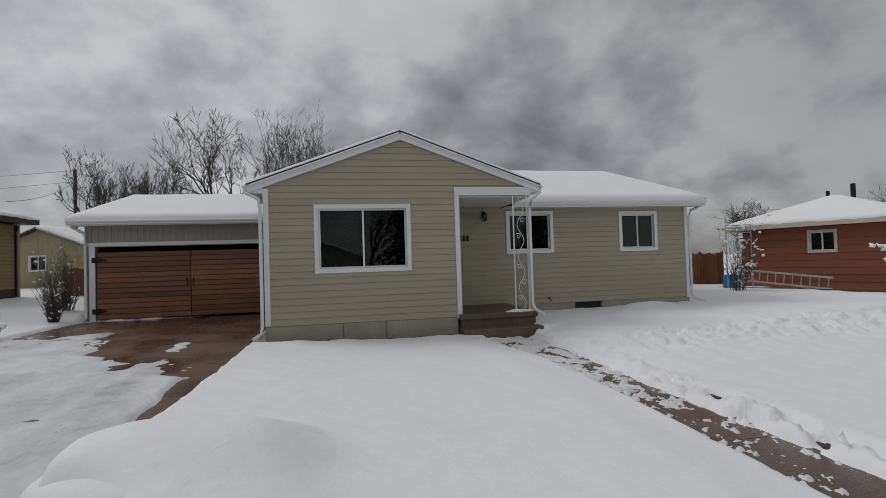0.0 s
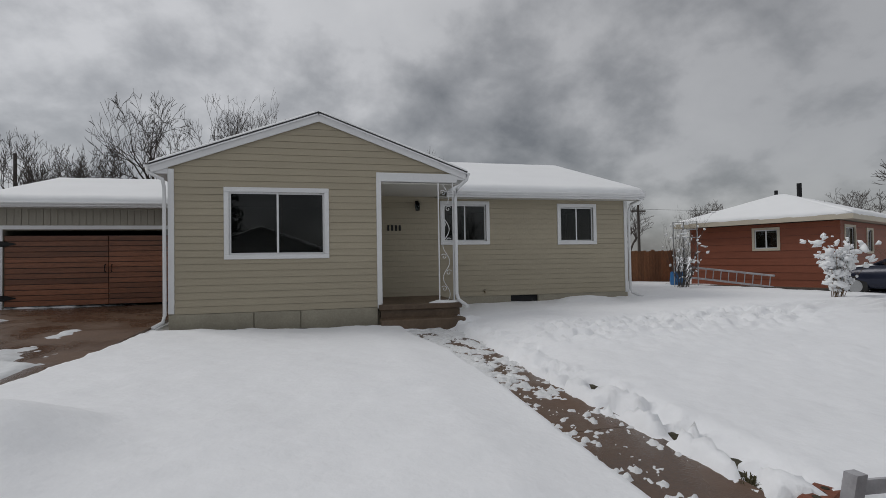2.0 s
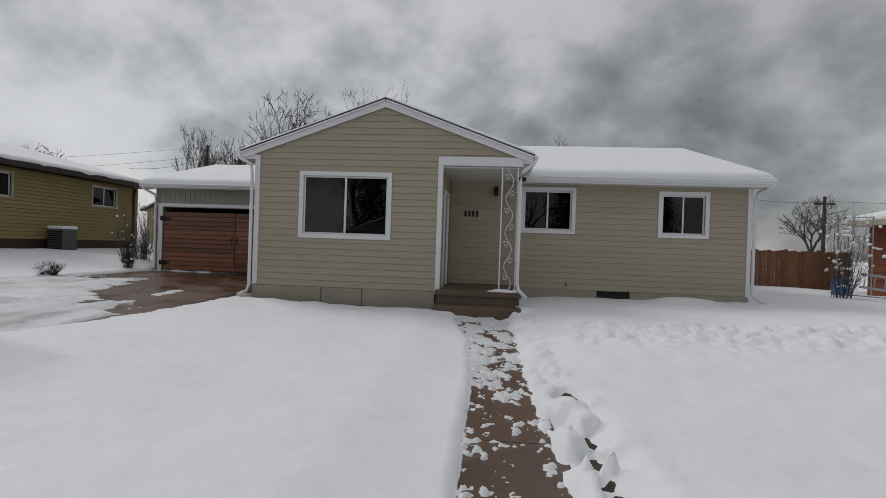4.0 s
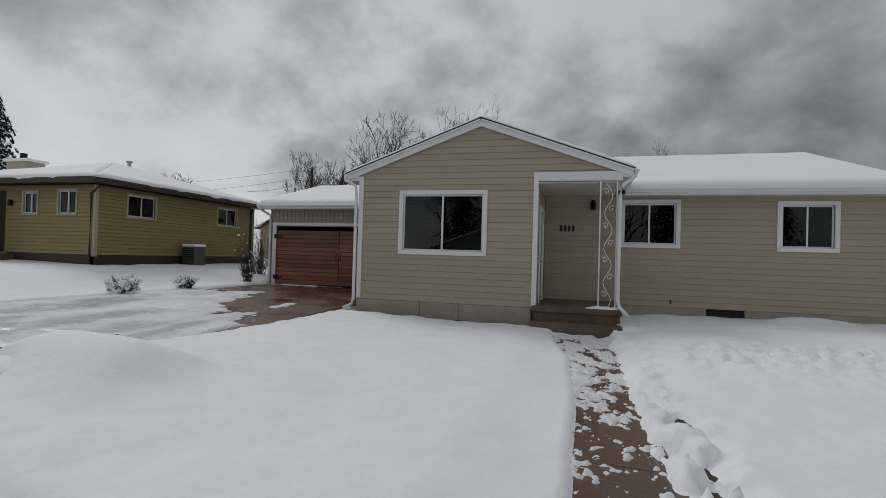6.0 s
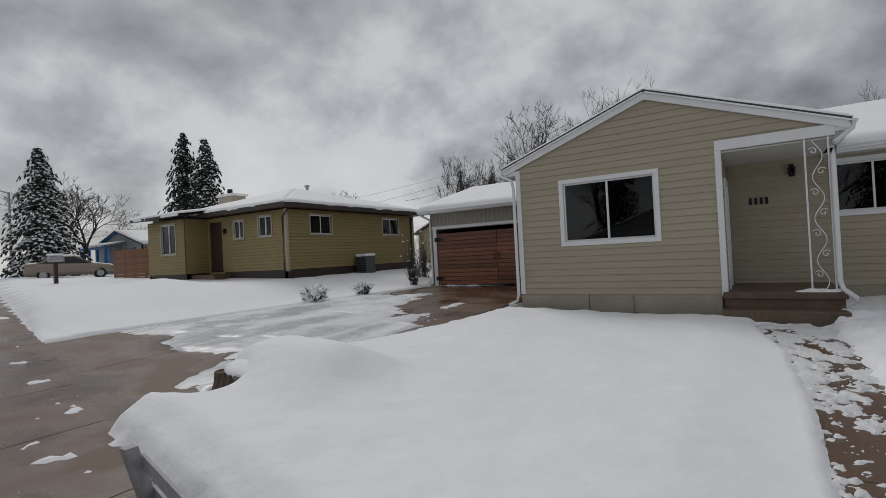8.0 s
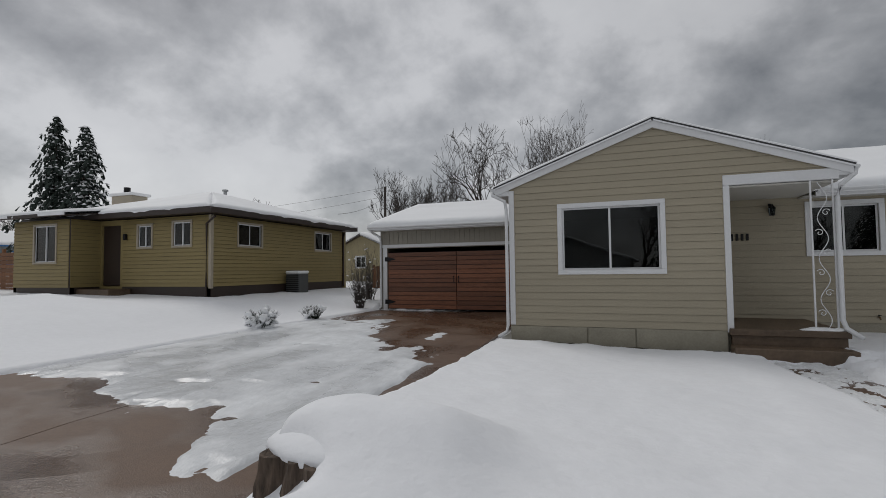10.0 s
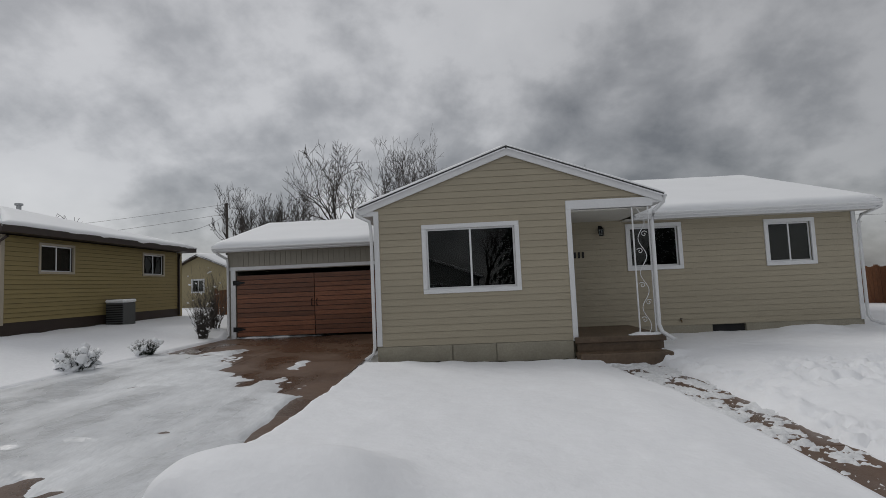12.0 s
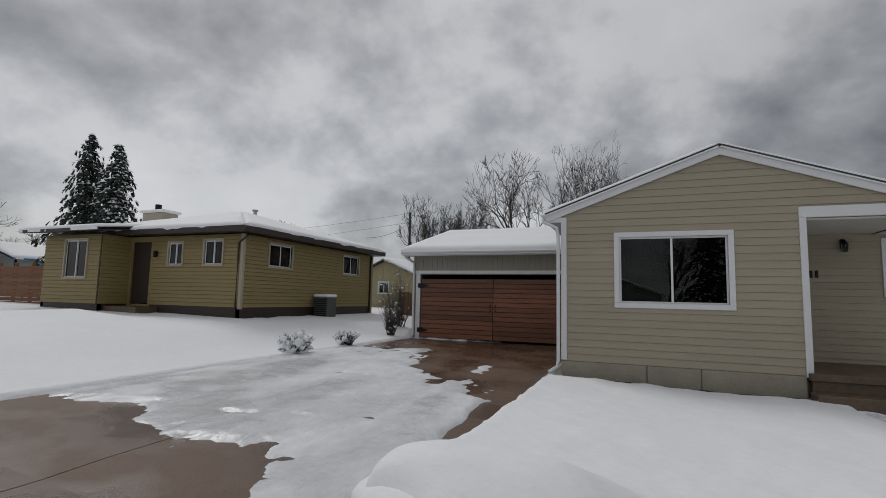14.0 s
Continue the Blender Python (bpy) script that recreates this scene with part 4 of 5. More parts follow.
wall("wall", rust, pose(-2.5, 0, 0, 0, 0, -90), -8.0, 0, -0.4, RT, [], M_ORANGE)
wall("wall", rust, pose(0, 8.15, 0), -2.5, 2.4, -0.4, RT, [], M_ORANGE)
part("room_floor", box(-2.4, 2.3, 0.2, 7.9, 0.2, 0.25), M_GLOOM, rust)
hip_roof(rust, -2.95, 2.85, -0.45, 8.6, 2.80, 1.05, 0.11, 60, M_ORTRIM, along_x=False)
for x, y, h, r in ((-0.6, 3.6, 0.45, 0.07), (0.35, 3.2, 0.7, 0.09)):
    part("vent_pipe", tube([(x, y, 3.6), (x, y, 3.95 + h * 0.6)], r, 8), M_BLACK, rust, "dark roof vent pipe")


# ---- trees ----
def mesh_from(name, verts, faces, mat, parent, label=""):
    me = bpy.data.meshes.new(name)
    me.from_pydata(verts, [], faces)
    me.update()
    me.materials.append(mat)
    ob = new(name, me)
    ob.parent = parent
    if label:
        ob["label"] = label
    return ob


def limb(verts, faces, p, q, r0, r1, sides):
    d = (q - p).normalized()
    a = d.orthogonal().normalized(); b = d.cross(a)
    n = len(verts)
    for c, r in ((p, r0), (q, r1)):
        for k in range(sides):
            t = 2 * math.pi * k / sides
            verts.append(tuple(c + (a * math.cos(t) + b * math.sin(t)) * r))
    for k in range(sides):
        faces.append((n + k, n + (k + 1) % sides, n + sides + (k + 1) % sides, n + sides + k))


def bare_tree(m, height, spread, seed, label, twig=M_TWIG, stems=1, levels=6, thick=1.0, group="bare trees", lean=0.0, width=0.0):
    rnd = random.Random(seed)
    tree = thing("bare_tree", m, label, "tree", group)
    wood, fine = ([], []), ([], [])
    def grow(p, d, length, r, level):
        segs = 3 if level < 3 else 2
        for s in range(segs):
            d = (d + Vector((rnd.uniform(-1, 1), rnd.uniform(-1, 1), rnd.uniform(-0.45, 0.6))) * (0.2 + 0.05 * level)).normalized()
            q = p + d * length / segs
            r2 = max(r * (1 - 0.28 / segs), 0.009)
            v, f = wood if level < 3 else fine
            limb(v, f, p, q, r, r2, 6 if level < 2 else (4 if level < 4 else 3))
            if level < levels and s > 0 and level > 0 and rnd.random() < 0.75:
                side = Vector((rnd.uniform(-1, 1), rnd.uniform(-1, 1), rnd.uniform(-0.1, 0.7))).normalized()
                grow(q, (d * 0.55 + side * 0.75 * spread).normalized(), length * rnd.uniform(0.45, 0.7), max(r2 * 0.6, 0.010), level + 1)
            p, r = q, r2
        if level < levels:
            for i in range(3 if level < 2 else 2):
                a = rnd.uniform(0, 2 * math.pi)
                side = Vector((math.cos(a), math.sin(a), 0.15))
                grow(p, (d * 0.8 + side * rnd.uniform(0.35, 0.75) * spread).normalized(), length * rnd.uniform(0.62, 0.86), max(r * rnd.uniform(0.6, 0.78), 0.010), level + 1)
    for i in range(stems):
        a = 2 * math.pi * i / stems + 0.4
        d = Vector((math.cos(a) * 0.35 * (stems > 1) + lean, math.sin(a) * 0.35 * (stems > 1), 1)).normalized()
        grow(Vector((math.cos(a) * 0.15, math.sin(a) * 0.15, -0.2)) * (1 if stems > 1 else 0.0), d, height * 0.27, height * 0.024 * thick, 0)
    top = max(v[2] for v in fine[0] + wood[0])
    k = height / top
    rad = sorted(math.hypot(v[0], v[1]) for v in fine[0])[int(len(fine[0]) * 0.96)] * k
    w = min(1.4, width / 2 / rad) if width else 1.0
    sc = lambda vs: [(x * k * w, y * k * w, z * k) for x, y, z in vs]
    mesh_from("trunk", sc(wood[0]), wood[1], M_BARK, tree)
    mesh_from("crown", sc(fine[0]), fine[1], twig, tree, "fine bare frosted twigs")
    return tree


def spruce(m, height, radius, seed, label, snow=0.5):
    rnd = random.Random(seed)
    tree = thing("spruce", m, label, "tree", "snowy spruces")
    part("trunk", tube([(0, 0, -0.3), (0, 0, height * 0.5), (0, 0, height * 0.97)], [0.022 * height, 0.014 * height, 0.01], 7), M_BARK, tree)
    need, snw = ([], []), ([], [])
    z = height * 0.07
    while z < height:
        f = 1 - z / height
        L = radius * (f ** 0.75) * rnd.uniform(0.8, 1.12) + 0.12
        for b in range(rnd.randint(6, 9)):
            a = rnd.uniform(0, 2 * math.pi)
            l = L * rnd.uniform(0.65, 1.15)
            out = Vector((math.cos(a), math.sin(a), 0)); side = Vector((-math.sin(a), math.cos(a), 0))
            n = max(3, int(l / 0.22))
            for i in range(n):
                t = (i + rnd.uniform(0.2, 1)) / n
                c = out * l * t + Vector((0, 0, z - l * 0.55 * t * t + l * 0.10 * t)) + side * rnd.uniform(-0.18, 0.18) * l
                for kk in range(3):
                    w = rnd.uniform(0.10, 0.20) * (0.6 + 0.5 * f)
                    h = rnd.uniform(0.12, 0.28)
                    d = (out * rnd.uniform(0.3, 1.0) + side * rnd.uniform(-0.8, 0.8)).normalized()
                    o = d.cross(Vector((0, 0, 1)))
                    k = len(need[0])
                    need[0].extend([tuple(c - o * w * 0.5), tuple(c + o * w * 0.5), tuple(c + d * w * 1.2 + Vector((0, 0, -h)) + o * w * 0.3), tuple(c + d * w * 0.9 + Vector((0, 0, -h * 1.2)) - o * w * 0.35)])
                    need[1].append((k, k + 1, k + 2, k + 3))
                if rnd.random() < snow:
                    w = rnd.uniform(0.10, 0.22) * (0.7 + 0.5 * f)
                    k = len(snw[0])
                    e = c + Vector((0, 0, 0.05))
                    pts = [e + out * w * 1.3 - Vector((0, 0, w * 0.6)), e + side * w * 0.7 - Vector((0, 0, w * 0.25)), e - out * w * 0.8, e - side * w * 0.7 - Vector((0, 0, w * 0.25)), e + Vector((0, 0, w * 0.28)) + out * w * 0.1]
                    snw[0].extend(tuple(q) for q in pts)
                    snw[1].extend([(k, k + 1, k + 4), (k + 1, k + 2, k + 4), (k + 2, k + 3, k + 4), (k + 3, k, k + 4)])
        z += 0.17 + 0.10 * f
    mesh_from("crown", need[0], need[1], M_NEEDLE, tree, "dark drooping needle boughs")
    mesh_from("snow_load", snw[0], snw[1], M_ROOFSNOW, tree, "snow lying on the boughs")["kind"] = "stuff"
    return tree


def gz(x, y):
    return float(snow_z(np.array([float(x)]), np.array([float(y)]))[0])


def at(x, y, dz=-0.05, turn=0.0):
    return pose(x, y, gz(x, y) + dz, 0, 0, turn)


bare_tree(at(-12.0, 11.6), 6.2, 1.15, 11, "low bare tree with dusted twigs behind the garage", stems=2, width=3.0)
bare_tree(at(-10.0, 12.1), 6.2, 1.15, 12, "low bare tree with dusted twigs behind the garage", stems=2, width=3.0)
bare_tree(at(-7.5, 12.6), 8.3, 1.1, 13, "rounded bare tree with dense twigs behind the garage", stems=1, width=4.6)
bare_tree(at(-5.7, 14.6), 9.3, 1.0, 14, "tall bare tree with upright limbs behind the house", stems=1, width=4.2)
bare_tree(at(-3.4, 15.5), 10.3, 1.0, 15, "tall bare tree with upright limbs behind the house", stems=2, width=5.2)
bare_tree(at(5.4, 17.0), 8.0, 0.95, 16, "bare tree behind the main roof", stems=1, width=3.0)
bare_tree(at(29.0, 22.0), 6.2, 0.95, 17, "bare tree beyond the rust-red house", stems=1, width=4.0)
bare_tree(at(36.0, 16.0), 7.2, 0.95, 18, "bare tree beyond the rust-red house")
bare_tree(at(34.6, 10.0), 8.6, 0.8, 19, "tall thin bare tree beyond the rust-red house")
bare_tree(at(22, 24), 5.8, 1.0, 20, "distant bare tree beyond the roofs", levels=5)
bare_tree(at(33, 27), 7.0, 1.0, 21, "distant bare tree beyond the roofs", levels=5)
bare_tree(at(-25.0, 15.0), 5.2, 1.0, 22, "bare tree behind the ochre house", levels=5)
bare_tree(at(-43.0, 5.5), 8.0, 0.95, 23, "frosted bare tree beside a spruce", stems=2)
for i, (x, y, h) in enumerate(((-52, 20, 6.5), (-47, 21, 7.0), (-57, 16, 6.5), (-42, 23, 6.0), (-62, 12, 7), (-17.5, 30, 6.5))):
    bare_tree(at(x, y), h, 1.0, 31 + i, "distant frosted bare tree", levels=5)
spruce(at(-32.4, 8.4), 9.7, 2.6, 41, "tall spruce loaded with snow behind the ochre house", 0.35)
spruce(at(-30.7, 8.9), 9.2, 2.4, 42, "tall spruce loaded with snow behind the ochre house", 0.75)
spruce(at(-41.5, 3.2), 9.2, 3.0, 43, "broad spruce thick with snow near the street", 0.9)
for i, (x, y, h) in enumerate(((17, 36, 4.5), (20, 40, 5.0))):
    spruce(at(x, y), h, 1.5, 51 + i, "distant dark spruce beyond the fence", 0.4)
# across the street, seen in the window panes
for i, (x, y, h) in enumerate(((-11, -35, 9), (5, -37, 10), (13, -34, 8), (0, -40, 9))):
    bare_tree(at(x, y), h, 0.95, 61 + i, "bare street tree opposite the house", levels=5)


for i, (x, y, h) in enumerate(((-19, -34, 10.5), (-10.5, -38, 12), (3, -36, 11), (9.5, -39, 12.5), (18, -35, 10))):
    spruce(at(x, y), h, 3.4, 71 + i, "tall dark spruce across the street", 0.25)


# ---- shrubs ----
def shrub(m, height, width, stems, seed, label, mat=M_SHRUB, clumps=30, clump=0.07, twiggy=2):
    rnd = random.Random(seed)
    bush = thing("shrub", m, label, "shrub", "shrubs")
    v, f = [], []
    tips = []
    for i in range(stems):
        a, rr = rnd.uniform(0, 2 * math.pi), rnd.uniform(0, 0.25) * width
        p = Vector((math.cos(a) * rr, math.sin(a) * rr, -0.05))
        d = Vector((math.cos(a) * rnd.uniform(0.1, 0.7) * width / height, math.sin(a) * rnd.uniform(0.1, 0.7) * width / height, 1)).normalized()
        l, r = height * rnd.uniform(0.55, 1.05), 0.006 + 0.002 * height
        for s in range(4):
            d = (d + Vector((rnd.uniform(-1, 1), rnd.uniform(-1, 1), rnd.uniform(-0.3, 0.3))) * 0.2).normalized()
            q = p + d * l / 4
            limb(v, f, p, q, r, r * 0.7, 3)
            for k in range(twiggy):
                e = (d + Vector((rnd.uniform(-1, 1), rnd.uniform(-1, 1), rnd.uniform(-0.2, 0.8))) * 0.8).normalized()
                w = q + e * l * rnd.uniform(0.1, 0.25)
                limb(v, f, q, w, r * 0.5, r * 0.25, 3); tips.append(w)
            p, r = q, r * 0.7
            tips.append(q)
    mesh_from("woody_growth", v, f, mat, bush)
    bm = bmesh.new()
    for i in range(clumps):
        c = rnd.choice(tips)
        s = clump * rnd.uniform(0.5, 1.5)
        mm = Matrix.LocRotScale(c, Euler((rnd.uniform(-0.7, 0.7), rnd.uniform(-0.7, 0.7), rnd.uniform(0, 6))), (s * rnd.uniform(0.7, 2.2), s * rnd.uniform(0.6, 1.2), s * rnd.uniform(0.5, 1.0)))
        made = bmesh.ops.create_icosphere(bm, subdivisions=2 if clumps < 200 else 1, radius=1, matrix=mm)
        for q in made["verts"]:
            q.co += Vector((noise.noise(q.co * 9), noise.noise(q.co * 9 + Vector((5, 0, 0))), noise.noise(q.co * 9 + Vector((0, 7, 0))))) * s * 0.9
    part("snow_load", bm, M_ROOFSNOW, bush, "clumps of snow caught in the stems", smooth=True)["kind"] = "stuff"
    return bush


M_GREEN = material("evergreen_leaves", (0.02, 0.028, 0.018), 0.7, grain=0.4, grain_scale=8)
shrub(at(-9.45, -1.45), 0.44, 0.6, 95, 1, "small dark shrub half buried in snow", M_GREEN, 80, 0.06, 9)
shrub(at(-9.42, 0.45), 0.38, 0.5, 80, 2, "small dark shrub half buried in snow", M_GREEN, 16, 0.045, 9)
shrub(at(-9.75, 3.5), 1.45, 0.45, 60, 3, "tangled frosty vine beside the garage", M_TWIG, 25, 0.022, 5)
shrub(at(-9.9, 4.4), 1.8, 0.7, 40, 4, "tangled frosty vine beside the garage", M_TWIG, 25, 0.022, 5)
shrub(at(11.05, 4.2), 2.4, 1.1, 34, 5, "tall bare shrub with snow clumps", M_TWIG, 90, 0.035, 4)
shrub(at(11.4, -0.9), 1.5, 0.5, 24, 6, "shrub bowed under heavy snow", M_SHRUB, 420, 0.055, 4)
shrub(at(11.3, -3.5), 1.6, 1.7, 190, 7, "dense reddish-brown shrub with snow on its twigs", M_SHRUB, 140, 0.026, 5)
shrub(at(12.9, -4.2), 1.8, 1.2, 70, 8, "bare shrub with snow on its twigs", M_TWIG, 150, 0.03, 5)

# ---- stump ----
stump = thing("tree_stump", pose(-3.85, -7.28, -0.15), "old tree stump with ragged bark under snow", "tree stump")
bm = bmesh.new()
rings = []
for j in range(7):
    ring = []
    for i in range(96):
        a = 2 * math.pi * i / 96
        r = 0.48 + 0.05 * math.sin(a * 5 + 1) + 0.045 * math.sin(a * 13 + 2 * noise.noise(Vector((j * 0.5, a, 0)))) + 0.03 * abs(math.sin(a * 9)) + 0.05 * noise.noise(Vector((math.cos(a) * 3, math.sin(a) * 3, j * 0.3))) - 0.012 * j
        ring.append(bm.verts.new((math.cos(a) * r, math.sin(a) * r, -0.1 + j * 0.1 + 0.04 * noise.noise(Vector((a * 3, j, 2))))))
    rings.append(ring)
for a, b in zip(rings, rings[1:]):
    for i in range(96):
        bm.faces.new((a[i], a[(i + 1) % 96], b[(i + 1) % 96], b[i]))
bm.faces.new(rings[-1])
part("bark", bm, M_STUMP, stump)
bm = bmesh.new()
made = bmesh.ops.create_icosphere(bm, subdivisions=3, radius=1, matrix=pose(0.10, 0.10, 0.50) @ Matrix.Diagonal((0.64, 0.52, 0.13, 1)))
for q in made["verts"]:
    q.co += Vector((noise.noise(q.co * 4), noise.noise(q.co * 4 + Vector((3, 0, 0))), 0)) * 0.04
part("snow_cap", bm, M_SNOW, stump, "smooth snow cap", smooth=True)

# ---- turf showing through beside the walk, soil at the wall's foot ----
tx, ty = np.arange(1.5, 2.5, 0.05), np.arange(-8.75, -3.5, 0.05)
TX, TY = np.meshgrid(tx, ty)
turf = grid_object("turf", tx, ty, bare_z(TX, TY) + 0.02 + 0.07 * fbm(TX, TY, 5, 3, 9) - 0.12 * sstep(1.95, 1.75, TX), M_SOIL)
tagged(turf, "dark wet turf showing through the snow edge", "turf", kind="stuff")
sx, sy = np.arange(-4.1, 0.02, 0.05), np.arange(-0.46, -0.02, 0.04)
SX, SY = np.meshgrid(sx, sy)
soil = grid_object("soil", sx, sy, bare_z(SX, SY) + 0.085 + 0.05 * fbm(SX, SY, 6, 3, 19), M_SOIL)
tagged(soil, "strip of dark wet soil at the wall's foot", "soil", kind="stuff")


def grass_tuft(x, y, n, h, seed):
    rnd = random.Random(seed)
    v, f = [], []
    for i in range(n):
        a, r = rnd.uniform(0, 6.283), rnd.uniform(0, 0.13)
        p = Vector((math.cos(a) * r, math.sin(a) * r, 0))
        d = Vector((math.cos(a) * rnd.uniform(0.1, 0.9), math.sin(a) * rnd.uniform(0.1, 0.9), 1)).normalized()
        q, s = p + d * h * rnd.uniform(0.4, 0.7), Vector((-math.sin(a), math.cos(a), 0)) * 0.004
        e = q + Vector((d.x * 1.6, d.y * 1.6, -0.1)).normalized() * h * 0.4
        k = len(v)
        v.extend(tuple(c) for c in (p - s, p + s, q + s, q - s, e))
        f.extend([(k, k + 1, k + 2, k + 3), (k + 3, k + 2, k + 4)])
    ob = mesh_from("grass_tuft", v, f, M_GRASS, None)
    ob.matrix_world = pose(x, y, gz(x, y) + 0.0)
    return tagged(ob, "tuft of dead grass at the lawn's edge", "grass", "grass tufts", "stuff")


for i, (x, y, n, h) in enumerate(((1.98, -8.85, 420, 0.20), (1.80, -7.75, 110, 0.09))):
    grass_tuft(x, y, n, h, 80 + i)


# ---- low rail fence along the lawn's front ----
def rail_fence(name, xs, lean, sink):
    fence = thing(name, I4, "low leaning two-rail fence of weathered white paint", "fence", "rail fences")
    def foot(x):
        y = LAWN_Y + 0.03 + float(bend(x)) - 0.30 * min(max(0.74 - x, 0), 1)
        return Vector((x, y, float(street_z(x)) - 0.05 - sink * min(max(0.74 - x, 0), 1)))
    tilt = Vector((0.0, lean, 0))
    for x in xs:
        p = foot(x)
        t = tilt + Vector((0.10, 0, 0))
        q = p + Vector((0, 0, 0.58)) + t * 0.58
        w = 0.04
        part("post", prism([p + Vector(c) for c in ((-w, -w, 0), (w, -w, 0), (w, w, 0), (-w, w, 0))], [q + Vector(c) for c in ((-w, -w, 0), (w, -w, 0), (w, w, 0), (-w, w, 0))]), M_GREY, fence)
    for h in (0.46, 0.22):
        for a, b in zip(xs, xs[1:]):
            p, q = (foot(x) + Vector((0.1, lean, 1)) * h for x in (a, b))
            o = Vector((0, 0.042, 0))
            part("rail", prism([p + o + Vector(c) for c in ((0, 0, -0.045), (0, 0.022, -0.045), (0, 0.022, 0.045), (0, 0, 0.045))], [q + o + Vector(c) for c in ((0, 0, -0.045), (0, 0.022, -0.045), (0, 0.022, 0.045), (0, 0, 0.045))]), M_GREY, fence)
    return fence


rail_fence("rail_fence", [1.92, 4.3, 6.4, 8.6], -0.1, 0.0)
rail_fence("rail_fence", [-2.9, -1.1, 0.74], -0.3, 0.14)

# pavers by the step
for i, (x, y, z, a) in enumerate(((1.98, -8.22, -0.27, 20), (1.98, -8.12, -0.185, 25), (0.95, -8.47, -0.24, -15))):
    bm = bmesh.new()
    add_box(bm, -0.16, 0.16, -0.09, 0.09, 0, 0.09, 0.02)
    b = part("edging_brick", bm, M_BRICK)
    b.matrix_world = pose(x, y, z, 0, 0, a)
    tagged(b, "red garden edging brick half in snow", "brick", "edging bricks")
    for k in range(3):
        part("core_hole", tube([(-0.09 + k * 0.09, 0, 0.086), (-0.09 + k * 0.09, 0, 0.093)], 0.025, 10), M_SOIL, b)

# ---- things on the front of the house ----
lamp = thing("wall_lantern", pose(1.28, WY - 0.025, 2.85), "black iron wall lantern with clear glass", "lamp")
part("back_plate", box(-0.045, 0.045, -0.015, 0.0, -0.06, 0.14, 0.006), M_BLACK, lamp)
part("arm", tube([(0, -0.01, 0.08), (0, -0.06, 0.12), (0, -0.11, 0.10)], 0.010, 6), M_BLACK, lamp)
part("roof_cap", prism([(math.cos(a) * 0.085, -0.11 + math.sin(a) * 0.085, 0.03) for a in np.linspace(0, 2 * math.pi, 7)[:6]], [(math.cos(a) * 0.02, -0.11 + math.sin(a) * 0.02, 0.11) for a in np.linspace(0, 2 * math.pi, 7)[:6]]), M_BLACK, lamp)
for a in np.linspace(0, 2 * math.pi, 7)[:6]:
    part("cage_bar", tube([(math.cos(a) * 0.065, -0.11 + math.sin(a) * 0.065, 0.03), (math.cos(a) * 0.05, -0.11 + math.sin(a) * 0.05, -0.12)], 0.006, 4), M_BLACK, lamp)
part("glass", prism([(math.cos(a) * 0.045, -0.11 + math.sin(a) * 0.045, -0.11) for a in np.linspace(0, 2 * math.pi, 7)[:6]], [(math.cos(a) * 0.058, -0.11 + math.sin(a) * 0.058, 0.028) for a in np.linspace(0, 2 * math.pi, 7)[:6]]), M_GLASS, lamp, "clear lantern glass")
part("bottom_ring", tube([(0, -0.11, -0.13), (0, -0.11, -0.112)], 0.055, 8), M_BLACK, lamp)
numbers = thing("house_number", pose(0.49, WY - 0.026, 2.27), "black metal house number plates", "sign")
for i in range(4):
    part("digit_bar", box(i * 0.10, i * 0.10 + 0.055, -0.014, 0.0, -0.075, 0.075, 0.006), M_BLACK, numbers)
tap = thing("hose_tap", pose(3.10, WY - 0.025, 0.55), "small brass hose tap on the siding", "tap")
part("spout", tube([(0, 0, 0), (0, -0.07, 0), (0, -0.09, -0.05)], 0.016, 6), material("aged_brass", (0.12, 0.08, 0.04), 0.5, metal=0.8), tap)
part("wheel", tube([(0, -0.06, 0.03), (0, -0.06, 0.045)], 0.03, 8), M_BLACK, tap)
drift = thing("porch_snow", pose(1.50, -0.03, 0.48), "wedge of snow left on the porch edge", "snow")
bm = bmesh.new()
made = bmesh.ops.create_icosphere(bm, subdivisions=3, radius=1, matrix=Matrix.Diagonal((0.36, 0.11, 0.055, 1)))
for q in made["verts"]:
    q.co += Vector((noise.noise(q.co * 7) * 0.06, noise.noise(q.co * 8) * 0.04, max(-0.02, noise.noise(q.co * 9) * 0.03)))
part("snow", bm, M_ROOFSNOW, drift, smooth=True)


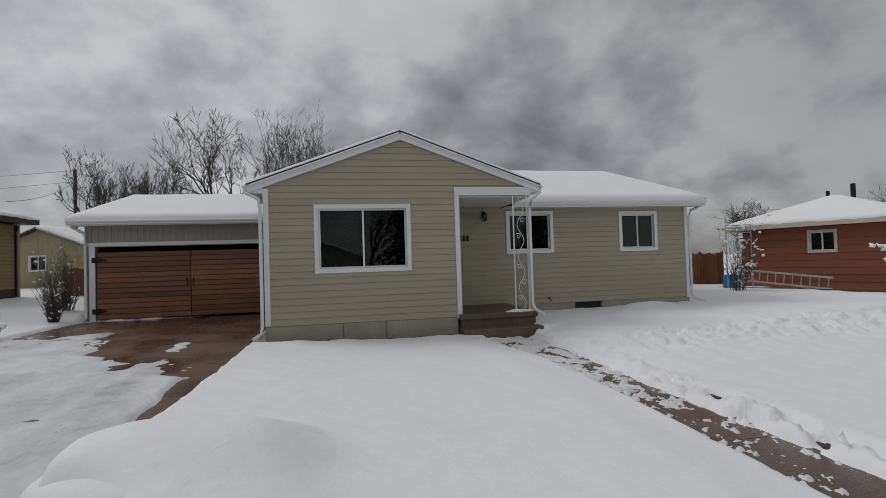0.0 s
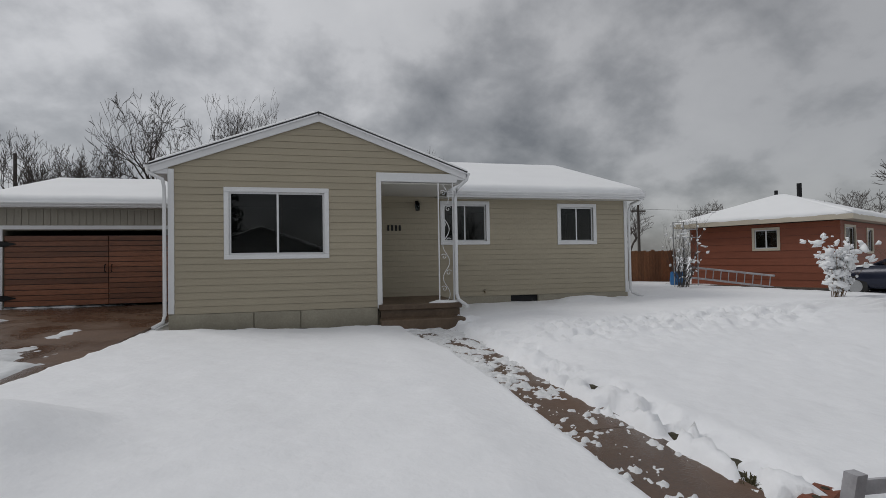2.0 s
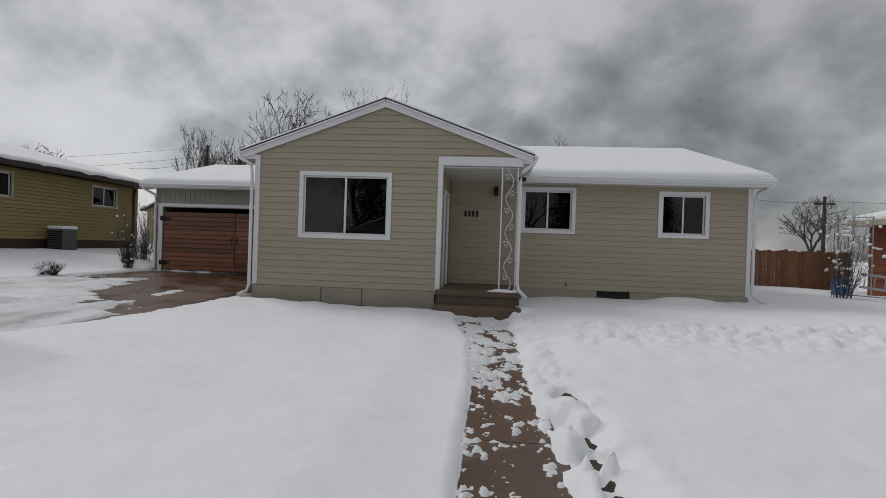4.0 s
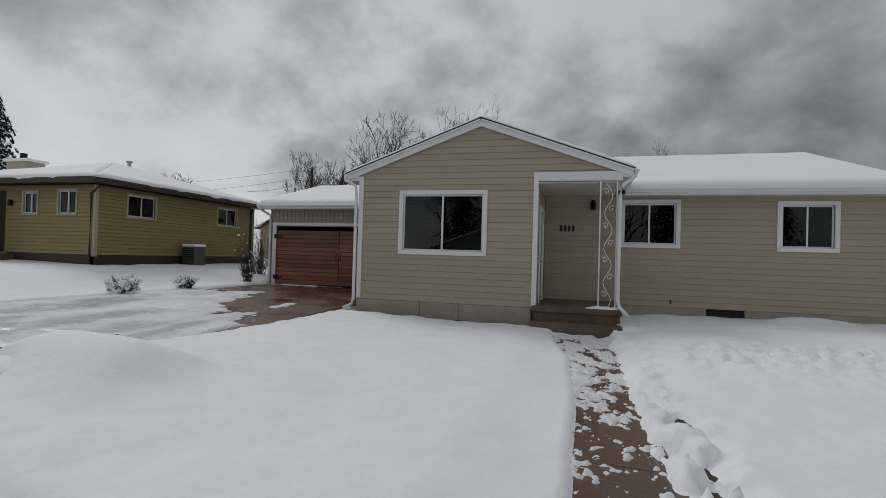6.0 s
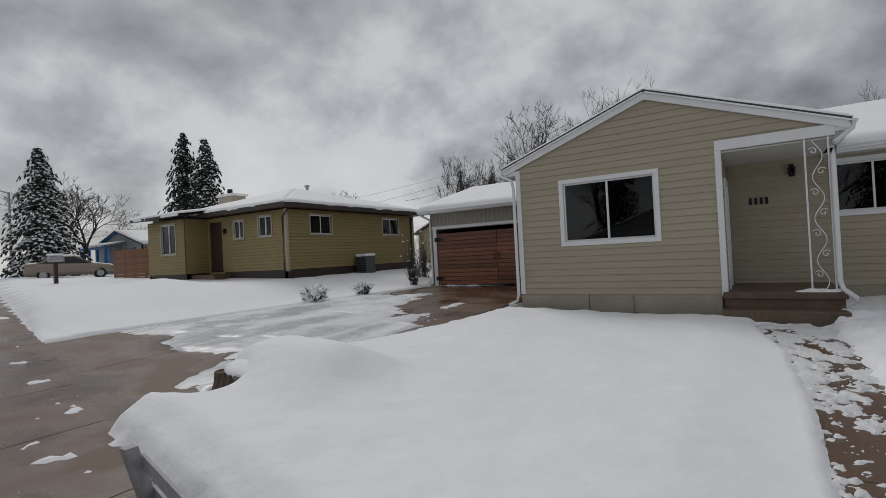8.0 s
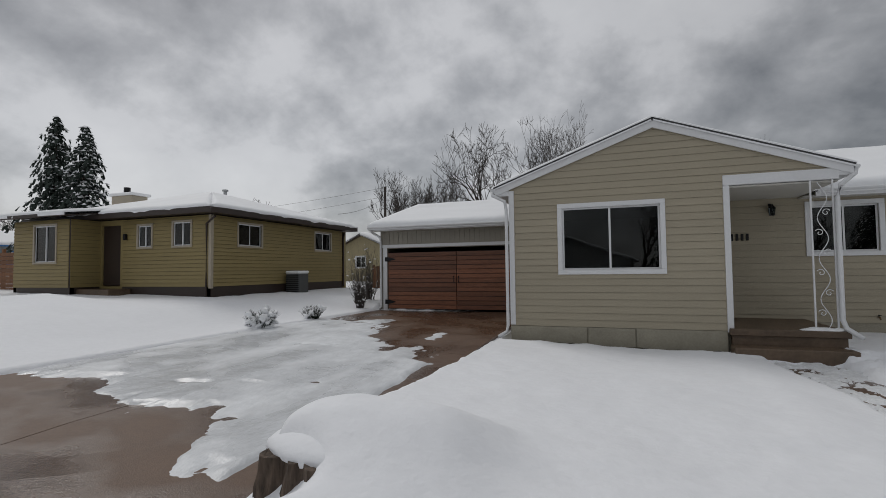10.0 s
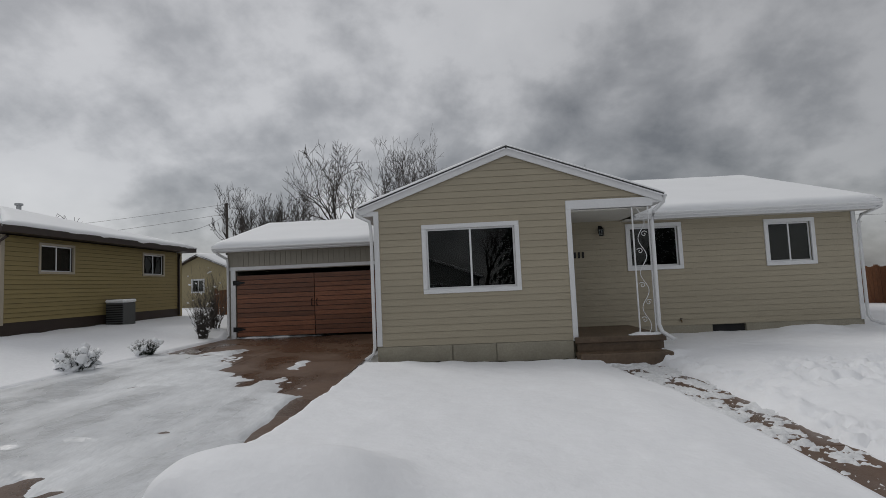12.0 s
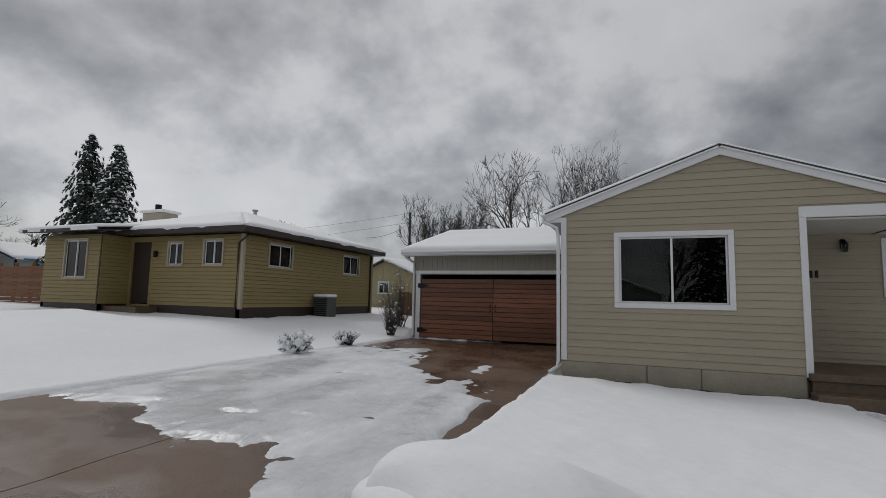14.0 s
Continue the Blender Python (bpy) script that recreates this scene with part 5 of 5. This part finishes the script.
# ---- cars ----
def car(m, paint, label, snow=True):
    """A four-door saloon, nose towards +x."""
    c = thing("car", m, label, "car", "parked cars")
    def ring(x, w, zs):
        return [(x, -w, zs[0]), (x, -w * 1.04, zs[1]), (x, -w * 0.97, zs[2]), (x, w * 0.97, zs[2]), (x, w * 1.04, zs[1]), (x, w, zs[0])]
    secs = [(-2.25, 0.66, (0.42, 0.60, 0.80)), (-2.15, 0.80, (0.30, 0.62, 0.98)), (-1.5, 0.84, (0.26, 0.62, 1.00)), (0.9, 0.85, (0.26, 0.60, 0.94)), (1.7, 0.82, (0.26, 0.58, 0.84)), (2.12, 0.74, (0.30, 0.55, 0.70)), (2.27, 0.58, (0.40, 0.52, 0.60))]
    bm = bmesh.new()
    rs = [[bm.verts.new(p) for p in ring(*q)] for q in secs]
    for a, b in zip(rs, rs[1:]):
        for i in range(6):
            bm.faces.new((a[i], a[(i + 1) % 6], b[(i + 1) % 6], b[i]))
    bm.faces.new(rs[0]); bm.faces.new(rs[-1][::-1])
    bmesh.ops.recalc_face_normals(bm, faces=bm.faces[:])
    bmesh.ops.bevel(bm, geom=bm.edges[:], offset=0.035, segments=2, affect='EDGES')
    part("body", bm, paint, c, smooth=True)
    prof = [(-1.75, 0.96), (-1.05, 1.36), (-0.6, 1.44), (0.15, 1.43), (1.05, 0.95)]
    bm = bmesh.new()
    add_prism(bm, [(x, -0.74 + 0.22 * (z - 0.95), z) for x, z in prof], [(x, 0.74 - 0.22 * (z - 0.95), z) for x, z in prof])
    bmesh.ops.bevel(bm, geom=bm.edges[:], offset=0.04, segments=2, affect='EDGES')
    part("cabin", bm, paint, c, smooth=True)
    for s in (-1, 1):
        for q in ([(-1.35, 1.0), (-0.95, 1.30), (-0.42, 1.36), (-0.42, 1.0)], [(-0.34, 1.0), (-0.34, 1.36), (0.12, 1.36), (0.72, 1.0)]):
            y = lambda z: s * (0.755 - 0.22 * (z - 0.95))
            part("side_window", prism([(x, y(z) - s * 0.02, z) for x, z in q], [(x, y(z) + s * 0.004, z) for x, z in q]), M_CARGLASS, c, "dark side window")
        part("headlight", box(2.05, 2.2, s * 0.58 - 0.1, s * 0.58 + 0.1, 0.58, 0.68, 0.03), M_METAL, c, "clear headlight")
        part("tail_light", box(-2.27, -2.16, s * 0.66 - 0.11, s * 0.66 + 0.11, 0.72, 0.88, 0.03), M_TAIL, c, "red tail light")
        for x in (-1.35, 1.38):
            w = part("wheel", tube([(x, s * 0.70, 0.31), (x, s * 0.86, 0.31)], 0.31, 20), M_TYRE, c, "black tyre")
            part("rim", tube([(x, s * 0.865, 0.31), (x, s * 0.872, 0.31)], 0.19, 14), M_METAL, w, "silver wheel rim")
    if snow:
        snow_sheet("snow", c, (-0.95, -0.60, 1.42), (0.2, -0.60, 1.42), (0.2, 0.60, 1.42), (-0.95, 0.60, 1.42), 0.09, "snow on the roof")
        snow_sheet("snow", c, (0.95, -0.75, 0.93), (2.1, -0.68, 0.74), (2.1, 0.68, 0.74), (0.95, 0.75, 0.93), 0.08, "snow on the bonnet")
        snow_sheet("snow", c, (-2.15, -0.72, 0.97), (-1.6, -0.72, 1.0), (-1.6, 0.72, 1.0), (-2.15, 0.72, 0.97), 0.08, "snow on the boot lid")
    return c


M_CARGLASS = material("car_glass", (0.012, 0.014, 0.016), 0.08)
M_TYRE = material("tyre_rubber", (0.015, 0.015, 0.015), 0.8, grain=0.1)
M_TAIL = material("tail_light_red", (0.25, 0.01, 0.01), 0.2)
car(pose(-34.6, 2.4, gz(-34.6, 2.4) - 0.12, 0, 0, 70), material("beige_car_paint", (0.27, 0.23, 0.18), 0.3, metal=0.3, patch=0.05), "beige saloon car capped with snow in a driveway")
car(pose(15.6, -0.2, gz(15.6, -0.2) - 0.1, 0, 0, 105), material("navy_car_paint", (0.012, 0.016, 0.035), 0.25, metal=0.2, patch=0.05), "dark navy car parked behind snowy shrubs")


# ---- wooden fences ----
def board_fence(p, q, height, label, boards_h=False, base=None):
    p, q = Vector(p), Vector(q)
    d = (q - p); L = d.length
    z = gz((p.x + q.x) / 2, (p.y + q.y) / 2) - 0.1 if base is None else base
    f = thing("board_fence", pose(p.x, p.y, z, 0, 0, math.degrees(math.atan2(d.y, d.x))), label, "fence", "board fences")
    n = max(2, int(round(L / 1.1)) + 1)
    for i in range(n):
        x = L * i / (n - 1)
        part("post", box(x - 0.05, x + 0.05, -0.02, 0.08, 0, height + 0.06, 0.006), M_FENCE, f)
    if boards_h:
        for k in range(int(height / 0.15)):
            part("board", box(0, L, -0.045, -0.021, 0.02 + k * 0.15, 0.16 + k * 0.15, 0.004), M_FENCE, f)
    else:
        for k in range(int(L / 0.15)):
            part("board", box(k * 0.15, k * 0.15 + 0.14, -0.045, -0.021, 0.02, height + 0.02 * ((k * 7) % 3 - 1), 0.004), M_FENCE, f)
    return f


board_fence((-27.4, 1.6), (-21.2, 1.6), 1.6, "tall cedar fence of horizontal boards", True)
board_fence((-45.0, 3.0), (-39.0, 4.4), 0.95, "low brown picket fence before a spruce")
board_fence((7.7, 9.0), (14.6, 9.0), 1.45, "brown board fence behind the house")
board_fence((-12.6, 9.8), (-9.4, 10.6), 1.2, "brown board fence beside the garage")

# ---- blue-trimmed house further up the street ----
M_BLUE = material("bright_blue_paint", (0.03, 0.17, 0.42), 0.5, grain=0.05, patch=0.08)
M_PALE = material("pale_grey_siding", (0.30, 0.31, 0.30), 0.6, grain=0.05, patch=0.06)
blue = thing("house", pose(-42.5, 8.6, 1.2), "pale grey house with bright blue porch and snowy roof", "house")
bw = wall("wall", blue, I4, -3.5, 3.5, -0.3, 2.4, [hole((1.2, 2.2, 1.1, 2.0), 0.07)], M_PALE)
lap_boards(bw, -3.5, 3.5, 0.1, 2.4, [(1.2, 2.2, 1.1, 2.0)], M_PALE, lap=0.2)
window(blue, I4, 1.2, 2.2, 1.1, 2.0, trim=0.07, mats=M_BLUE)
bs = wall("wall", blue, pose(3.5, 0, 0, 0, 0, 90), 0.0, 8.0, -0.3, 2.4, [hole((1.0, 1.9, 1.1, 2.0), 0.07), hole((4.0, 4.9, 1.1, 2.0), 0.07)], M_PALE)
for u in (1.0, 4.0):
    window(blue, pose(3.5, 0, 0, 0, 0, 90), u, u + 0.9, 1.1, 2.0, trim=0.07, mats=M_BLUE)
part("wall", prism([(-3.5, 0.0, 2.4), (3.5, 0.0, 2.4), (0, 0.0, 3.4)], [(-3.5, 0.15, 2.4), (3.5, 0.15, 2.4), (0, 0.15, 3.4)]), M_PALE, blue)
wall("wall", blue, pose(-3.5, 0, 0, 0, 0, -90), -8.0, 0, -0.3, 2.4, [], M_PALE)
roof_slab("roof", blue, (-3.9, 8.2, 2.35), (-3.9, -0.3, 2.35), (0, -0.3, 3.5), (0, 8.2, 3.5), 0.1, M_BLUE)
roof_slab("roof", blue, (3.9, -0.3, 2.35), (3.9, 8.2, 2.35), (0, 8.2, 3.5), (0, -0.3, 3.5), 0.1, M_BLUE)
snow_sheet("roof_snow", blue, (-3.9, 8.2, 2.355), (-3.9, -0.3, 2.355), (0, -0.3, 3.505), (0, 8.2, 3.505), 0.12, "snow on the roof", cell=0.3)
snow_sheet("roof_snow", blue, (3.9, -0.3, 2.355), (3.9, 8.2, 2.355), (0, 8.2, 3.505), (0, -0.3, 3.505), 0.12, "snow on the roof", cell=0.3)
part("porch_beam", box(-3.6, 1.0, -1.4, -1.25, 2.05, 2.3), M_BLUE, blue, "bright blue porch beam")
roof_slab("porch_roof", blue, (-3.8, -1.6, 2.3), (1.2, -1.6, 2.3), (1.2, 0.1, 2.62), (-3.8, 0.1, 2.62), 0.06, M_BLUE)
snow_sheet("roof_snow", blue, (-3.8, -1.6, 2.305), (1.2, -1.6, 2.305), (1.2, 0.1, 2.63), (-3.8, 0.1, 2.63), 0.1, "snow on the porch roof", cell=0.3)
for x in (-3.4, -2.0, -0.6, 0.8):
    part("porch_post", box(x - 0.09, x + 0.09, -1.42, -1.24, -0.3, 2.05), M_BLUE, blue, "bright blue porch post")
part("door", box(-1.6, -0.7, -0.05, -0.002, 0.0, 2.0), M_BLUE, blue, "blue front door")

# ---- shed beyond the garage ----
shed = thing("shed", pose(-17.2, 17.0, 0.9, 0, 0, -12), "beige gabled shed with snow on its roof", "shed")
M_SHED = material("beige_shed_siding", (0.34, 0.29, 0.17), 0.6, grain=0.06, patch=0.06)
sw = wall("wall", shed, I4, -2.2, 2.2, -0.3, 2.2, [hole((-0.6, 0.3, 0.9, 1.7), 0.06)], M_SHED, gable=(-2.2, 2.2, 0, 3.05))
lap_boards(sw, -2.2, 2.2, 0.0, 3.0, [(-0.6, 0.3, 0.9, 1.7)], M_SHED, lap=0.2, gable=(0, 3.05, 0.386))
window(shed, I4, -0.6, 0.3, 0.9, 1.7, trim=0.06)
wall("wall", shed, pose(2.2, 0, 0, 0, 0, 90), 0.0, 4.0, -0.3, 2.2, [], M_SHED)
wall("wall", shed, pose(-2.2, 0, 0, 0, 0, -90), -4.0, 0.0, -0.3, 2.2, [], M_SHED)
for s in (-1, 1):
    q = [(s * 2.5, -0.3, 2.12), (s * 2.5, 4.2, 2.12), (0, 4.2, 3.1), (0, -0.3, 3.1)]
    q = q if s > 0 else [q[1], q[0], q[3], q[2]]
    roof_slab("roof", shed, *q, 0.1, M_BROWN)
    snow_sheet("roof_snow", shed, *[(x, y, z + 0.004) for x, y, z in q], 0.12, "snow on the roof", cell=0.25)

# ---- poles and cables ----
M_POLE = material("weathered_pole", (0.05, 0.042, 0.036), 0.9, grain=0.3, grain_scale=8, stretch=(5, 5, 0.5))
pole = thing("utility_pole", pose(-16.6, 19.0, 0.8), "dark wooden utility pole behind the garage", "pole")
part("shaft", tube([(0, 0, 0), (0, 0, 6.45)], [0.10, 0.08], 8), M_POLE, pole)
pole2 = thing("utility_pole", pose(21.9, 22.0, 0.1), "dark wooden utility pole behind the fence", "pole")
part("shaft", tube([(0, 0, 0), (0, 0, 5.2)], [0.12, 0.09], 8), M_POLE, pole2)
part("crossarm", box(-0.6, 0.6, -0.05, 0.05, 4.7, 4.8), M_POLE, pole2)


def cable(p, q, sag, label):
    p, q = Vector(p), Vector(q)
    pts = [p * (1 - t) + q * t - Vector((0, 0, 4 * sag * t * (1 - t))) for t in np.linspace(0, 1, 15)]
    ob = part("overhead_cable", tube(pts, 0.009, 4), M_BLACK)
    return tagged(ob, label, "cable", "overhead cables")


cable((-16.6, 19.0, 7.2), (-52, 25, 7.0), 0.5, "thin black overhead cable")
cable((-16.6, 19.0, 6.6), (-52, 26, 6.1), 0.5, "thin black overhead cable")
cable((-16.6, 19.0, 6.6), (-13.8, 8.7, 4.2), 0.25, "thin black service cable to the ochre house")
cable((7.7, 9.0, 4.3), (21.9, 22.0, 5.0), 0.4, "thin black overhead cable")
cable((21.9, 22.0, 5.0), (66, 14.0, 6.4), 0.8, "thin black overhead cable")
street_lamp = thing("street_lamp", pose(-43.5, 2.1, 1.4), "tall grey metal street lamp with a curved arm", "street lamp")
part("pole", tube([(0, 0, 0), (0, 0, 6.0)], [0.10, 0.07], 8), M_METAL, street_lamp)
part("arm", tube([(0, 0, 5.9), (-0.4, -0.7, 6.25), (-0.9, -1.6, 6.3)], 0.045, 6), M_METAL, street_lamp)
part("lamp_head", box(-1.1, -0.75, -2.0, -1.5, 6.24, 6.36, 0.03), M_METAL, street_lamp, "flat grey lamp head")
cable((-43.5, 2.1, 7.4), (-18, -14.5, 8.2), 0.8, "thin black overhead cable")
post = thing("mailbox", pose(-22.6, -2.6, gz(-22.6, -2.6) - 0.1), "small mailbox on a brown post capped with snow", "mailbox")
part("post", box(-0.06, 0.06, -0.06, 0.06, 0, 0.95), M_BROWN, post)
part("box", box(-0.14, 0.14, -0.25, 0.25, 0.95, 1.2, 0.05), M_GREY, post)
part("snow_cap", box(-0.15, 0.15, -0.26, 0.26, 1.2, 1.28, 0.04), M_ROOFSNOW, post)

# ---- beside the rust-red house ----
ladder = thing("ladder", pose(12.7, 5.9, 0.55, 0, 6, -62), "aluminium ladder lying on its side against a low fence", "ladder")
for z in (0.0, 0.40):
    part("rail", box(0, 2.9, -0.03, 0.03, z, z + 0.07, 0.008), M_GREY, ladder)
for i in range(11):
    part("rung", tube([(0.12 + i * 0.265, 0, 0.05), (0.12 + i * 0.265, 0, 0.42)], 0.018, 6), M_GREY, ladder)
frame_ = thing("trellis", pose(11.7, 5.4, 0.2, 0, 0, -40), "tall thin dark metal trellis beside the shrub", "trellis")
for x in (0, 0.35, 0.8):
    part("upright", tube([(x, 0, 0), (x, 0, 2.5)], 0.022, 5), M_METAL, frame_)
for z in (1.9, 2.2, 2.48):
    part("bar", tube([(0, 0, z), (0.8, 0, z)], 0.014, 5), M_METAL, frame_)
tub = thing("barrel", pose(12.0, 5.6, 0.2), "blue plastic barrel behind a shrub", "barrel")
part("body", tube([(0, 0, 0), (0, 0, 0.3), (0, 0, 0.62)], [0.24, 0.28, 0.24], 14), M_BLUE, tub)

edge = thing("low_wall", pose(13.4, 3.6, 0.02, 0, 0, -66), "low grey timber edging before the rust-red house", "wall")
part("beam", box(-3.2, 2.2, -0.12, 0.12, 0, 0.30, 0.02), M_POLE, edge)
part("deck", box(-3.2, 2.2, 0.121, 1.0, 0, 0.27, 0.01), M_STEP, edge)

# ---- house opposite, mirrored in the panes ----
opp = thing("house", pose(-6.0, -30.0, -0.2, 0, 0, 180), "white-gabled house across the street", "house")
ow = wall("wall", opp, I4, -5.0, 5.0, -0.5, 2.5, [hole((-2.0, -0.4, 1.0, 2.0), 0.08)], M_PALE, gable=(-5.0, 5.0, 0, 4.3))
window(opp, I4, -2.0, -0.4, 1.0, 2.0, trim=0.08)
wall("wall", opp, pose(5.0, 0, 0, 0, 0, 90), 0.0, 8.0, -0.5, 2.5, [], M_PALE)
wall("wall", opp, pose(-5.0, 0, 0, 0, 0, -90), -8.0, 0.0, -0.5, 2.5, [], M_PALE)
for s in (-1, 1):
    q = [(s * 5.4, -0.3, 2.4), (s * 5.4, 8.2, 2.4), (0, 8.2, 4.4), (0, -0.3, 4.4)]
    q = q if s > 0 else [q[1], q[0], q[3], q[2]]
    roof_slab("roof", opp, *q, 0.1, M_WHITE)
    snow_sheet("roof_snow", opp, *[(x, y, z + 0.004) for x, y, z in q], 0.12, "snow on the roof", cell=0.4)
